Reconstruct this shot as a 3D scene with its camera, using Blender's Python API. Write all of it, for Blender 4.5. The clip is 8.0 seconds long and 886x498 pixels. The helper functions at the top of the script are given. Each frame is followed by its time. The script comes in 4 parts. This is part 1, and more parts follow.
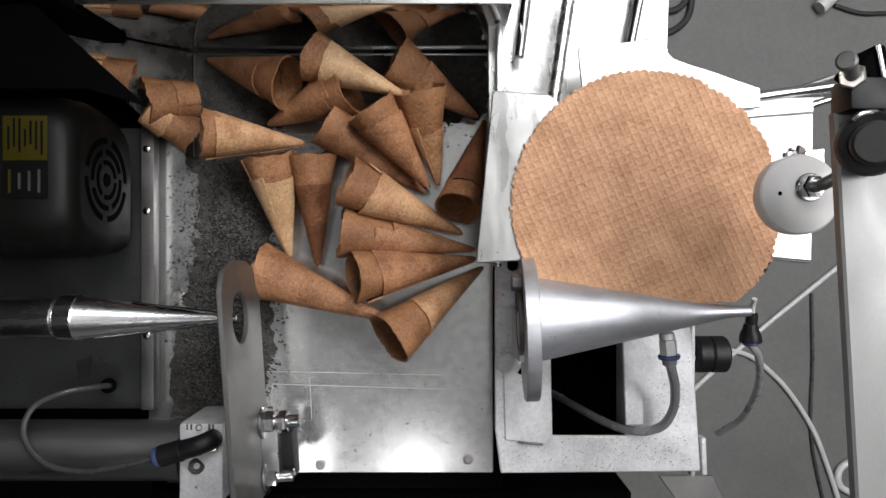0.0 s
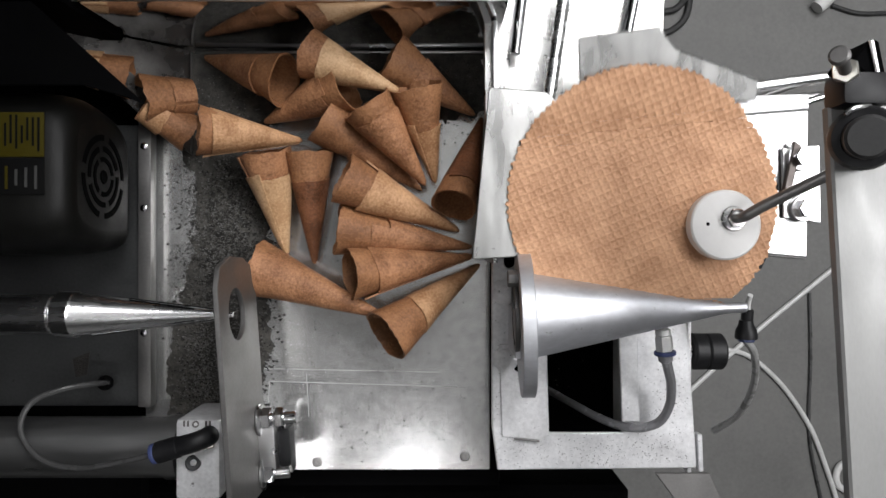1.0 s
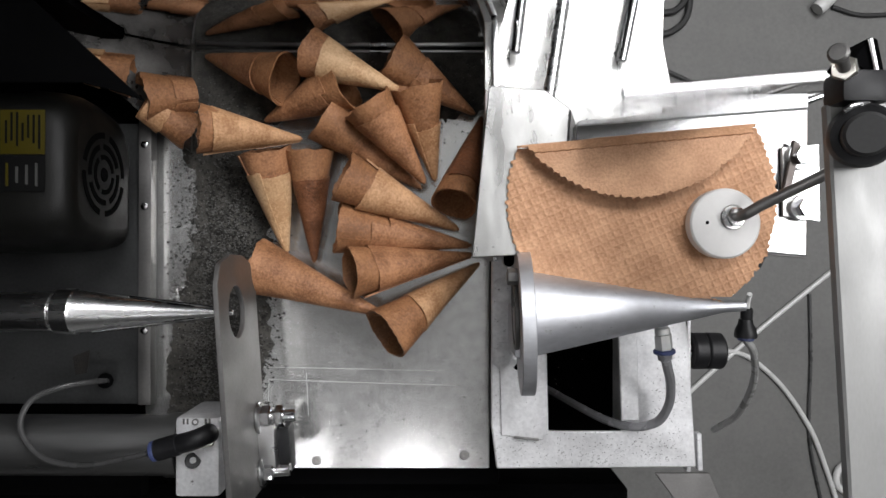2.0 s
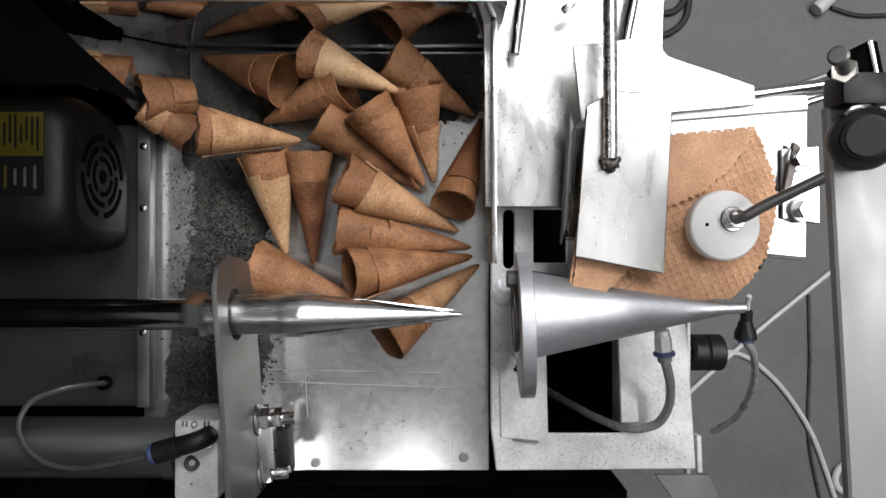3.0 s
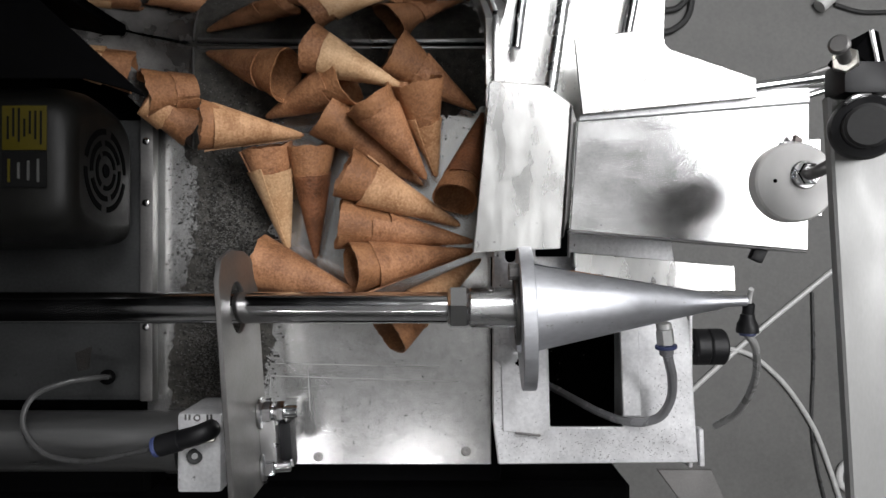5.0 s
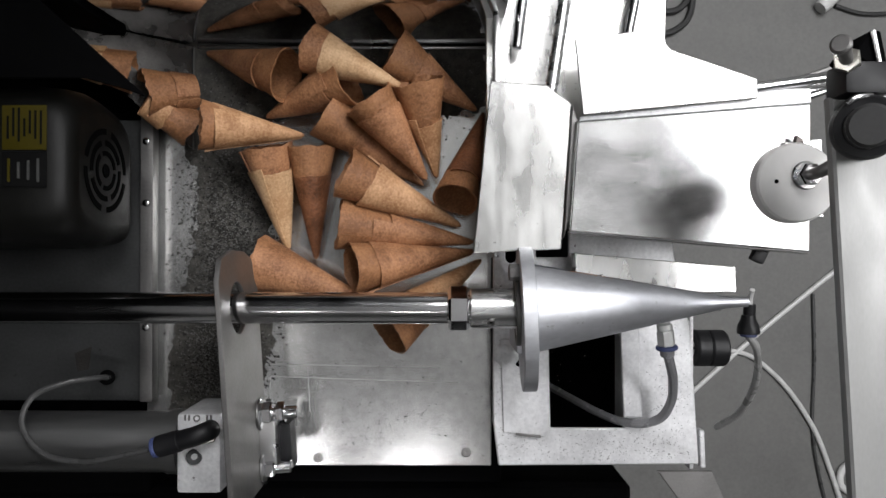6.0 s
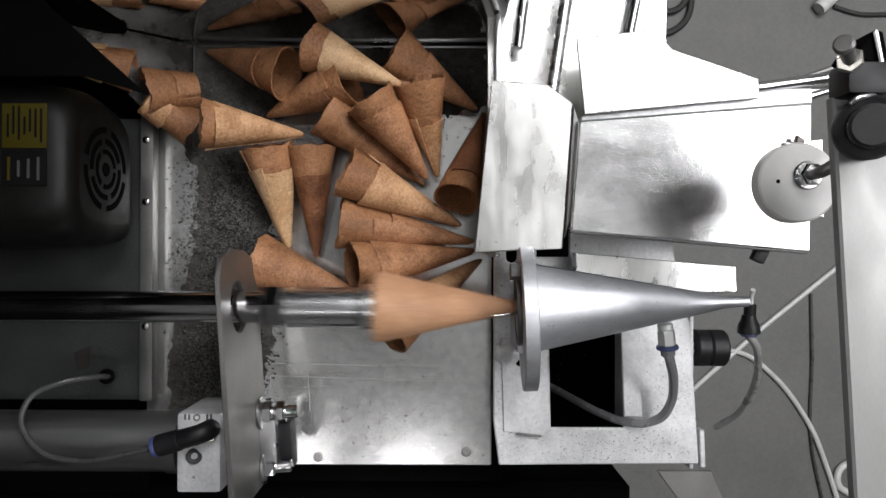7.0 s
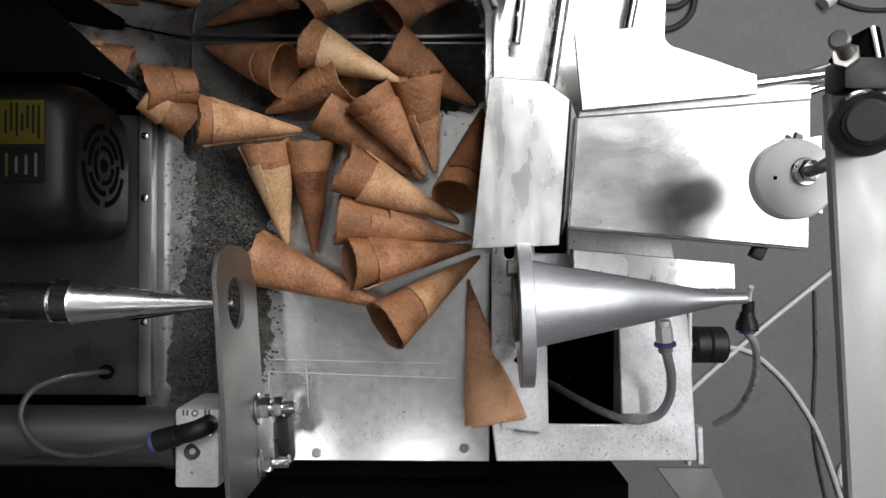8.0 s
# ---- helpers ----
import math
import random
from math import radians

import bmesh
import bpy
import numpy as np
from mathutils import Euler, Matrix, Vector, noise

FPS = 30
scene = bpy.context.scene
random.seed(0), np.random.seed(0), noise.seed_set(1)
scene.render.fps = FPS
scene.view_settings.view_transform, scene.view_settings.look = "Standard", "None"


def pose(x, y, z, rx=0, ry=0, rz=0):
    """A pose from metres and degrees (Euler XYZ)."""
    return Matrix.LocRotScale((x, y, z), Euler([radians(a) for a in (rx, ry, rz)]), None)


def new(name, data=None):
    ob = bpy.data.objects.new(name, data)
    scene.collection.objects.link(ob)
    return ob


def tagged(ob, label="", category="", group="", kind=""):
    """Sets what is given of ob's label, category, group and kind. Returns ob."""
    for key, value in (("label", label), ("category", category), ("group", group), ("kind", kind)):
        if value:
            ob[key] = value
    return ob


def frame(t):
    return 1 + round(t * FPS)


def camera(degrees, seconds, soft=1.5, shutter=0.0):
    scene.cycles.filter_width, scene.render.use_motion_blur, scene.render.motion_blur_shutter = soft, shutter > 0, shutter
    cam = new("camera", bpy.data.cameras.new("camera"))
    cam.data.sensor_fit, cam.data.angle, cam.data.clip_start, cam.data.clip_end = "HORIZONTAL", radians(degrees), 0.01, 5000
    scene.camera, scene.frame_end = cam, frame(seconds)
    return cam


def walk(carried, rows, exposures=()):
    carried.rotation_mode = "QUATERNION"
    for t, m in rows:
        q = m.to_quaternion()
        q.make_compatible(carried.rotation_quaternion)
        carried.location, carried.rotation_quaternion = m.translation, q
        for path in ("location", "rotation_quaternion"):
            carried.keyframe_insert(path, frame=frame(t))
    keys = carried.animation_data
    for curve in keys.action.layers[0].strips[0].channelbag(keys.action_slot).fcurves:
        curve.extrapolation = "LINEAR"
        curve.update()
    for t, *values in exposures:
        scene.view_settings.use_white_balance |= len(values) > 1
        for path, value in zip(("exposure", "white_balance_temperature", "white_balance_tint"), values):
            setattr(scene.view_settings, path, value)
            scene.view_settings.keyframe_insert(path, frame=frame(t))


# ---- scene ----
cam = camera(66, 8.0, soft=1.5, shutter=0.25)
walk(cam, [
    (0.0, pose(-0.0000, 0.0000, 0.4900, -0.00, -0.00, 0.00)),
    (0.5, pose(0.0003, -0.0017, 0.4905, 0.10, -0.04, 0.12)),
    (1.0, pose(0.0018, -0.0029, 0.4908, 0.11, -0.06, -0.02)),
    (1.5, pose(0.0022, -0.0054, 0.4915, 0.24, -0.02, 0.10)),
    (3.0, pose(0.0020, -0.0038, 0.4907, 0.26, -0.10, 0.06)),
    (3.5, pose(0.0015, -0.0049, 0.4916, 0.40, -0.15, 0.10)),
    (4.0, pose(0.0024, -0.0058, 0.4910, 0.36, -0.07, 0.11)),
    (4.5, pose(0.0029, -0.0070, 0.4915, 0.22, 0.09, -0.03)),
    (6.0, pose(0.0029, -0.0084, 0.4905, 0.37, 0.20, 0.07)),
    (6.5, pose(0.0030, -0.0077, 0.4904, 0.29, 0.14, 0.08)),
    (7.0, pose(0.0008, -0.0085, 0.4902, 0.33, -0.01, 0.17)),
    (7.5, pose(0.0047, -0.0088, 0.4905, 0.17, 0.29, 0.16)),
    (8.0, pose(0.0055, -0.0085, 0.4899, 0.03, 0.40, 0.23)),
], exposures=[(0.0, 0.12, 6500, 10), (8.0, 0.12, 6500, 10)])

# ---- world and lamps ----
world = bpy.data.worlds.new("workshop_air")
scene.world = world
world.use_nodes = True
world.node_tree.nodes["Background"].inputs[0].default_value = (0.85, 0.92, 1.0, 1)
world.node_tree.nodes["Background"].inputs[1].default_value = 0.05

FLOOR_Z = -0.76
CEILING_Z = 2.6
LAMP_Z = 1.9


def area_lamp(name, place, size_x, size_y, power, colour):
    data = bpy.data.lights.new(name, "AREA")
    data.shape, data.size, data.size_y, data.energy, data.color = "RECTANGLE", size_x, size_y, power, colour
    ob = new(name, data)
    ob.location = place
    return ob


LAMPS = [  # x, y, length, width, watts
    (1.28, 0.20, 0.75, 0.75, 23),
    (0.55, 1.20, 1.00, 0.80, 35),
    (-0.50, -0.74, 0.06, 0.05, 0.55),
    (-0.10, -0.77, 0.06, 0.06, 0.55),
    # added fill from the left, to brighten the cones; no known lamp there
    (-1.50, 0.25, 0.60, 1.00, 13),
]
for lamp_x, lamp_y, size_x, size_y, watts in LAMPS:
    area_lamp("panel_and_fill_light", (lamp_x, lamp_y, LAMP_Z - 0.075), size_x, size_y, watts, (1.0, 1.0, 1.02))
# an added upward lamp over the largest panel brightens the ceiling as soft fill
for lamp_x, lamp_y, size_x, size_y, watts in LAMPS[:1]:
    up = area_lamp("panel_and_fill_light", (lamp_x, lamp_y, LAMP_Z + 0.01), size_x, size_y, 26, (1.0, 1.0, 1.02))
    up.rotation_euler.x = math.pi

# ---- materials ----


def material(name, base, rough, metal=0.0, vary=0.15, scale=60.0, bump=0.1, fine=600.0, stretch=(1, 1, 1),
             spots=0.0, spot_colour=(0.03, 0.025, 0.02), spot_scale=90.0, rough_vary=0.12, spec=0.5, coat=0.0, wave=0.0):
    """A surface with colour and gloss varied at two scales, fine relief and optional dark specks."""
    m = bpy.data.materials.new(name)
    m.use_nodes = True
    tree, nodes, link = m.node_tree, m.node_tree.nodes, m.node_tree.links.new
    shader = nodes["Principled BSDF"]
    shader.inputs["Metallic"].default_value = metal
    shader.inputs["Specular IOR Level"].default_value = spec
    shader.inputs["Coat Weight"].default_value = coat
    where = nodes.new("ShaderNodeTexCoord")
    place = nodes.new("ShaderNodeMapping")
    place.inputs["Scale"].default_value = stretch
    link(where.outputs["Object"], place.inputs["Vector"])
    large, small = nodes.new("ShaderNodeTexNoise"), nodes.new("ShaderNodeTexNoise")
    large.inputs["Scale"].default_value, small.inputs["Scale"].default_value = scale, fine
    large.inputs["Detail"].default_value, small.inputs["Detail"].default_value = 5, 3
    link(place.outputs[0], large.inputs["Vector"])
    link(place.outputs[0], small.inputs["Vector"])
    mix = nodes.new("ShaderNodeMix")
    mix.data_type = "RGBA"
    mix.inputs["A"].default_value = (*[max(0, c * (1 - vary)) for c in base], 1)
    mix.inputs["B"].default_value = (*[min(1, c * (1 + vary)) for c in base], 1)
    add = nodes.new("ShaderNodeMath")
    add.operation = "MULTIPLY_ADD"
    link(small.outputs["Fac"], add.inputs[0])
    add.inputs[1].default_value = 0.5
    link(large.outputs["Fac"], add.inputs[2])
    span = nodes.new("ShaderNodeMapRange")
    span.inputs["From Min"].default_value, span.inputs["From Max"].default_value = 0.45, 1.05
    link(add.outputs[0], span.inputs["Value"])
    link(span.outputs[0], mix.inputs["Factor"])
    colour = mix.outputs["Result"]
    if spots > 0:
        dots = nodes.new("ShaderNodeTexNoise")
        dots.inputs["Scale"].default_value = spot_scale
        dots.inputs["Detail"].default_value = 4
        dots.inputs["Roughness"].default_value = 0.7
        link(where.outputs["Object"], dots.inputs["Vector"])
        cut = nodes.new("ShaderNodeMapRange")
        cut.inputs["From Min"].default_value, cut.inputs["From Max"].default_value = 0.74 - spots * 0.2, 0.78 - spots * 0.2 + 0.03
        link(dots.outputs["Fac"], cut.inputs["Value"])
        dirt = nodes.new("ShaderNodeMix")
        dirt.data_type = "RGBA"
        dirt.inputs["B"].default_value = (*spot_colour, 1)
        link(cut.outputs[0], dirt.inputs["Factor"])
        link(colour, dirt.inputs["A"])
        colour = dirt.outputs["Result"]
        if metal > 0:
            keep = nodes.new("ShaderNodeMath")
            keep.operation = "MULTIPLY_ADD"
            link(cut.outputs[0], keep.inputs[0])
            keep.inputs[1].default_value, keep.inputs[2].default_value = -metal, metal
            link(keep.outputs[0], shader.inputs["Metallic"])
    link(colour, shader.inputs["Base Color"])
    gloss = nodes.new("ShaderNodeMapRange")
    gloss.inputs["From Min"].default_value, gloss.inputs["From Max"].default_value = 0.3, 0.7
    gloss.inputs["To Min"].default_value, gloss.inputs["To Max"].default_value = max(0.02, rough - rough_vary), min(1, rough + rough_vary)
    link(large.outputs["Fac"], gloss.inputs["Value"])
    link(gloss.outputs[0], shader.inputs["Roughness"])
    if bump > 0:
        relief = nodes.new("ShaderNodeBump")
        relief.inputs["Strength"].default_value, relief.inputs["Distance"].default_value = bump, 0.001
        link(small.outputs["Fac"], relief.inputs["Height"])
        link(relief.outputs[0], shader.inputs["Normal"])
        if wave > 0:
            swell = nodes.new("ShaderNodeTexNoise")
            swell.inputs["Scale"].default_value, swell.inputs["Detail"].default_value = 16, 1.5
            link(where.outputs["Object"], swell.inputs["Vector"])
            dent = nodes.new("ShaderNodeBump")
            dent.inputs["Strength"].default_value, dent.inputs["Distance"].default_value = 1.0, wave
            link(swell.outputs["Fac"], dent.inputs["Height"])
            link(dent.outputs[0], relief.inputs["Normal"])
    return m


STEEL = material("brushed_steel", (0.50, 0.50, 0.50), 0.30, 1.0, 0.10, 18, 0.06, 500, (1, 3, 1), 0.25, spot_scale=160, rough_vary=0.07)
PLATE = material("worn_steel_plate", (0.49, 0.49, 0.48), 0.30, 1.0, 0.14, 40, 0.03, 1500, (3, 1, 1), 0.33, spot_scale=170, rough_vary=0.08, wave=0.0014)
TABLE = material("scratched_steel", (0.33, 0.33, 0.33), 0.16, 1.0, 0.34, 45, 0.13, 1100, (1, 1.6, 1), 0.26, (0.12, 0.12, 0.12), spot_scale=190, rough_vary=0.07, wave=0.0005)
TRAY = material("dusty_steel", (0.68, 0.68, 0.67), 0.17, 0.80, 0.17, 150, 0.05, 900, (1, 1, 1), 0.42, (0.06, 0.055, 0.05), 260, rough_vary=0.04, wave=0.0005)
GRIME = material("crumb_dirt", (0.055, 0.052, 0.046), 0.8, 0.0, 0.85, 150, 0.6, 900, (1, 1, 1), 0.6, (0.02, 0.018, 0.015), 260)
SOOT = material("charred_crumb", (0.016, 0.014, 0.012), 0.7, 0.0, 0.7, 200, 0.4, 900)
CHUTE = material("stained_chute_steel", (0.14, 0.135, 0.13), 0.30, 0.85, 0.35, 60, 0.1, 500, (1, 1, 1), 0.35, spot_scale=120)
MIRROR = material("polished_steel", (0.60, 0.60, 0.605), 0.07, 1.0, 0.06, 20, 0.012, 300, rough_vary=0.04)
FRAME = material("painted_frame", (0.72, 0.72, 0.73), 0.42, 0.35, 0.28, 45, 0.06, 400, (1, 1, 1), 0.40, (0.08, 0.075, 0.07), 180)
ALU = material("cast_aluminium", (0.58, 0.59, 0.62), 0.47, 0.88, 0.16, 60, 0.07, 400, (0.5, 1, 1), 0.42, (0.22, 0.22, 0.22), 110, rough_vary=0.05)
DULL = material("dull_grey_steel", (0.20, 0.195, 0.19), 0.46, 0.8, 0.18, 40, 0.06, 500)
SPINDLE = material("turned_spindle_steel", (0.74, 0.74, 0.745), 0.27, 1.0, 0.06, 30, 0.02, 500, (1, 6, 6), rough_vary=0.04)
CHROME = material("polished_rod", (0.66, 0.66, 0.67), 0.13, 1.0, 0.05, 30, 0.01, 300, rough_vary=0.05)
COVER = material("dark_cover_steel", (0.085, 0.087, 0.088), 0.42, 0.8, 0.3, 14, 0.06, 500, (1, 1, 1), 0.2, (0.01, 0.01, 0.01), 70)
BARREL = material("anodised_barrel", (0.22, 0.22, 0.22), 0.38, 0.9, 0.10, 30, 0.02, 300, (0.3, 4, 4))
BLACK = material("black_plastic", (0.008, 0.008, 0.009), 0.45, 0.0, 0.3, 60, 0.05, 500, spec=0.3)
RUBBER = material("black_rubber", (0.02, 0.02, 0.02), 0.6, 0.0, 0.3, 60, 0.1, 500)
BLUE = material("blue_collar_plastic", (0.045, 0.06, 0.15), 0.4, 0.0, 0.2, 60, 0.0, 500)
# motor grey is darkened for the shade on the left side
MOTOR = material("shaded_motor_paint", (0.0040, 0.0040, 0.0035), 0.5, 0.0, 0.2, 40, 0.12, 900, spec=0.18)
# near-zero black: shade in slots, gaps and unlit areas put into colour
DARK = material("dark_parts_and_shade", (0.002, 0.002, 0.0022), 0.75, 0.0, 0.3, 20, 0.1, 200, spec=0.02)
# label yellow and pale print carry the same shade in their colour
YELLOW = material("shaded_yellow_label", (0.040, 0.032, 0.003), 0.5, 0.0, 0.1, 60, 0.0, 300, spec=0.15)
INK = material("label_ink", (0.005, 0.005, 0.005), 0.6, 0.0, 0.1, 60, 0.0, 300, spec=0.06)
PALE = material("shaded_pale_print", (0.05, 0.05, 0.048), 0.5, 0.0, 0.1, 60, 0.0, 300)
NYLON = material("white_nylon", (0.56, 0.56, 0.55), 0.42, 0.0, 0.08, 60, 0.05, 300)
PRESSNYLON = material("clean_white_nylon", (0.66, 0.65, 0.635), 0.42, 0.0, 0.05, 60, 0.04, 300)
HOSE = material("grey_air_hose", (0.05, 0.05, 0.05), 0.32, 0.0, 0.12, 60, 0.0, 300)
BROWNED = material("browned_metal", (0.10, 0.085, 0.078), 0.45, 0.5, 0.15, 60, 0.05, 300)
CLEARHOSE = material("smoky_air_hose", (0.22, 0.22, 0.23), 0.22, 0.0, 0.12, 60, 0.0, 300, spec=0.8)
FLOORHOSE = material("clear_air_hose", (0.24, 0.24, 0.235), 0.3, 0.0, 0.12, 60, 0.0, 300)
PALEHOSE = material("pale_air_hose", (0.56, 0.56, 0.55), 0.4, 0.0, 0.12, 60, 0.0, 300)
NICKEL = material("satin_nickel", (0.80, 0.80, 0.79), 0.42, 0.75, 0.1, 60, 0.0, 300)
BRASS = material("nickel_plated_brass", (0.62, 0.60, 0.55), 0.25, 1.0, 0.1, 60, 0.0, 300)
CONCRETE = material("grey_concrete", (0.13, 0.129, 0.124), 0.62, 0.0, 0.22, 9, 0.15, 160, (1, 1, 1), 0.12, (0.12, 0.12, 0.115), 30)
WALLPAINT = material("dim_wall_paint", (0.40, 0.40, 0.39), 0.8, 0.0, 0.1, 3, 0.05, 60)
CEILPAINT = material("dim_ceiling_paint", (0.70, 0.70, 0.69), 0.8, 0.0, 0.06, 3, 0.05, 60)


def glow(name, colour, strength):
    m = bpy.data.materials.new(name)
    m.use_nodes = True
    shader = m.node_tree.nodes["Principled BSDF"]
    shader.inputs["Emission Color"].default_value = (*colour, 1)
    shader.inputs["Emission Strength"].default_value = strength
    return m


DIFFUSER = glow("lamp_diffuser", (1.0, 0.985, 0.96), 1.0)


def biscuit(name, dark, pale, scale=90.0, grid=False):
    """Baked wafer: mottled browns, toasted patches, pores."""
    m = bpy.data.materials.new(name)
    m.use_nodes = True
    nodes, link = m.node_tree.nodes, m.node_tree.links.new
    shader = nodes["Principled BSDF"]
    shader.inputs["Roughness"].default_value = 0.55
    shader.inputs["Specular IOR Level"].default_value = 0.35
    where = nodes.new("ShaderNodeTexCoord")
    info = nodes.new("ShaderNodeObjectInfo")
    large, small = nodes.new("ShaderNodeTexNoise"), nodes.new("ShaderNodeTexNoise")
    large.inputs["Scale"].default_value, small.inputs["Scale"].default_value = scale * 0.6, scale * 7
    large.inputs["Detail"].default_value = 6
    small.inputs["Detail"].default_value = 4
    link(where.outputs["Object"], large.inputs["Vector"])
    link(where.outputs["Object"], small.inputs["Vector"])
    blend = nodes.new("ShaderNodeMath")
    blend.operation = "MULTIPLY_ADD"
    link(small.outputs["Fac"], blend.inputs[0])
    blend.inputs[1].default_value = 0.7
    link(large.outputs["Fac"], blend.inputs[2])
    span = nodes.new("ShaderNodeMapRange")
    span.inputs["From Min"].default_value, span.inputs["From Max"].default_value = 0.68, 1.02
    link(blend.outputs[0], span.inputs["Value"])
    mix = nodes.new("ShaderNodeMix")
    mix.data_type = "RGBA"
    mix.inputs["A"].default_value = (*dark, 1)
    mix.inputs["B"].default_value = (*pale, 1)
    link(span.outputs[0], mix.inputs["Factor"])
    link(mix.outputs["Result"], shader.inputs["Base Color"])
    relief = nodes.new("ShaderNodeBump")
    relief.inputs["Strength"].default_value, relief.inputs["Distance"].default_value = 0.5, 0.0009
    link(small.outputs["Fac"], relief.inputs["Height"])
    link(relief.outputs[0], shader.inputs["Normal"])
    if grid:
        press = nodes.new("ShaderNodeBump")
        press.inputs["Strength"].default_value, press.inputs["Distance"].default_value = 0.45, 0.0006
        lines = []
        for turn in (0.6, -0.6):
            spun = nodes.new("ShaderNodeMapping")
            spun.inputs["Rotation"].default_value = (0.4 * turn, turn, 0)
            link(where.outputs["Object"], spun.inputs["Vector"])
            wave = nodes.new("ShaderNodeTexWave")
            wave.bands_direction = "Z"
            wave.inputs["Scale"].default_value, wave.inputs["Distortion"].default_value = 68, 1.2
            wave.inputs["Detail Scale"].default_value = 40
            link(spun.outputs[0], wave.inputs["Vector"])
            lines.append(wave)
        both = nodes.new("ShaderNodeMath")
        both.operation = "MAXIMUM"
        link(lines[0].outputs["Fac"], both.inputs[0])
        link(lines[1].outputs["Fac"], both.inputs[1])
        link(both.outputs[0], press.inputs["Height"])
        link(press.outputs[0], relief.inputs["Normal"])
    return m


WAFER = biscuit("fresh_wafer", (0.43, 0.23, 0.125), (0.60, 0.345, 0.20))
BEAMPAINT = material("greyed_beam_steel", (0.25, 0.25, 0.245), 0.45, 0.35, 0.10, 20, 0.05, 300, (3, 1, 1), 0.15, (0.15, 0.15, 0.15), 60)
CONE_TONES = [
    biscuit("golden_wafer", (0.33, 0.165, 0.076), (0.58, 0.34, 0.182), grid=True),
    biscuit("tan_wafer", (0.21, 0.092, 0.042), (0.44, 0.215, 0.106), grid=True),
    biscuit("brown_wafer", (0.11, 0.042, 0.018), (0.23, 0.092, 0.042), grid=True),
    biscuit("pale_wafer", (0.46, 0.265, 0.13), (0.68, 0.45, 0.26), grid=True),
]
# darker brown for the inner wrap: the rim band's shade put into colour
RIM_TONE = biscuit("shaded_rim_wafer", (0.19, 0.083, 0.036), (0.36, 0.172, 0.080), grid=True)

# ---- builders ----


def part(name, bm, mat, parent=None, label="", smooth=True):
    mesh = bpy.data.meshes.new(name)
    bm.normal_update()
    bm.to_mesh(mesh)
    bm.free()
    for face in mesh.polygons:
        face.use_smooth = smooth
    if smooth:
        mesh.set_sharp_from_angle(angle=radians(32))
    mesh.materials.append(mat)
    ob = new(name, mesh)
    if parent is not None:
        ob.parent = parent
    if label:
        ob["label"] = label
    return ob


def thing(name, place, label, category, group="", kind=""):
    ob = new(name)
    ob.empty_display_size = 0.02
    ob.location = place
    return tagged(ob, label, category, group, kind)


def box(centre, size, bevel=0.0015, turn=0.0, bm=None):
    bm = bm or bmesh.new()
    m = Matrix.Translation(centre) @ Matrix.Rotation(radians(turn), 4, "Z") @ Matrix.Diagonal((*size, 1))
    made = bmesh.ops.create_cube(bm, size=1, matrix=m)
    if bevel > 0:
        edges = {e for v in made["verts"] for e in v.link_edges}
        bmesh.ops.bevel(bm, geom=list(edges), offset=bevel, segments=2, affect="EDGES", profile=0.6)
    return bm


def prism(outline, z0, z1, bevel=0.0006, holes=()):
    """A plate with the given outline from z0 to z1, with openings cut right through it."""
    bm = bmesh.new()
    loops = [outline, *holes]
    edges = []
    for loop in loops:
        verts = [bm.verts.new((x, y, z0)) for x, y in loop]
        edges += [bm.edges.new((verts[i], verts[(i + 1) % len(verts)])) for i in range(len(verts))]
    bmesh.ops.triangle_fill(bm, use_beauty=True, edges=edges)
    bmesh.ops.dissolve_limit(bm, angle_limit=0.01, verts=bm.verts, edges=bm.edges)
    faces = list(bm.faces)
    up = bmesh.ops.extrude_face_region(bm, geom=faces)
    bmesh.ops.translate(bm, verts=[v for v in up["geom"] if isinstance(v, bmesh.types.BMVert)], vec=(0, 0, z1 - z0))
    bmesh.ops.recalc_face_normals(bm, faces=bm.faces)
    if bevel > 0:
        sharp = [e for e in bm.edges if len(e.link_faces) == 2 and e.calc_face_angle(0) > 0.6]
        bmesh.ops.bevel(bm, geom=sharp, offset=bevel, segments=1, affect="EDGES")
    return bm


def circle_loop(cx, cy, r, n=24):
    return [(cx + r * math.cos(2 * math.pi * i / n), cy + r * math.sin(2 * math.pi * i / n)) for i in range(n)]


def slot_loop(cx, cy, w, h, n=8):
    """A slot with round ends, standing along y."""
    r, out = w / 2, []
    for sign in (1, -1):
        for i in range(n + 1):
            a = math.pi * i / n + (0 if sign > 0 else math.pi)
            out.append((cx + r * math.cos(a), cy + sign * (h / 2 - r) + r * math.sin(a)))
    return out


def axis_matrix(p0, p1):
    """Local z runs from p0 towards p1, the origin at p0."""
    d = (Vector(p1) - Vector(p0)).normalized()
    return Matrix.Translation(p0) @ d.to_track_quat("Z", "Y").to_matrix().to_4x4()


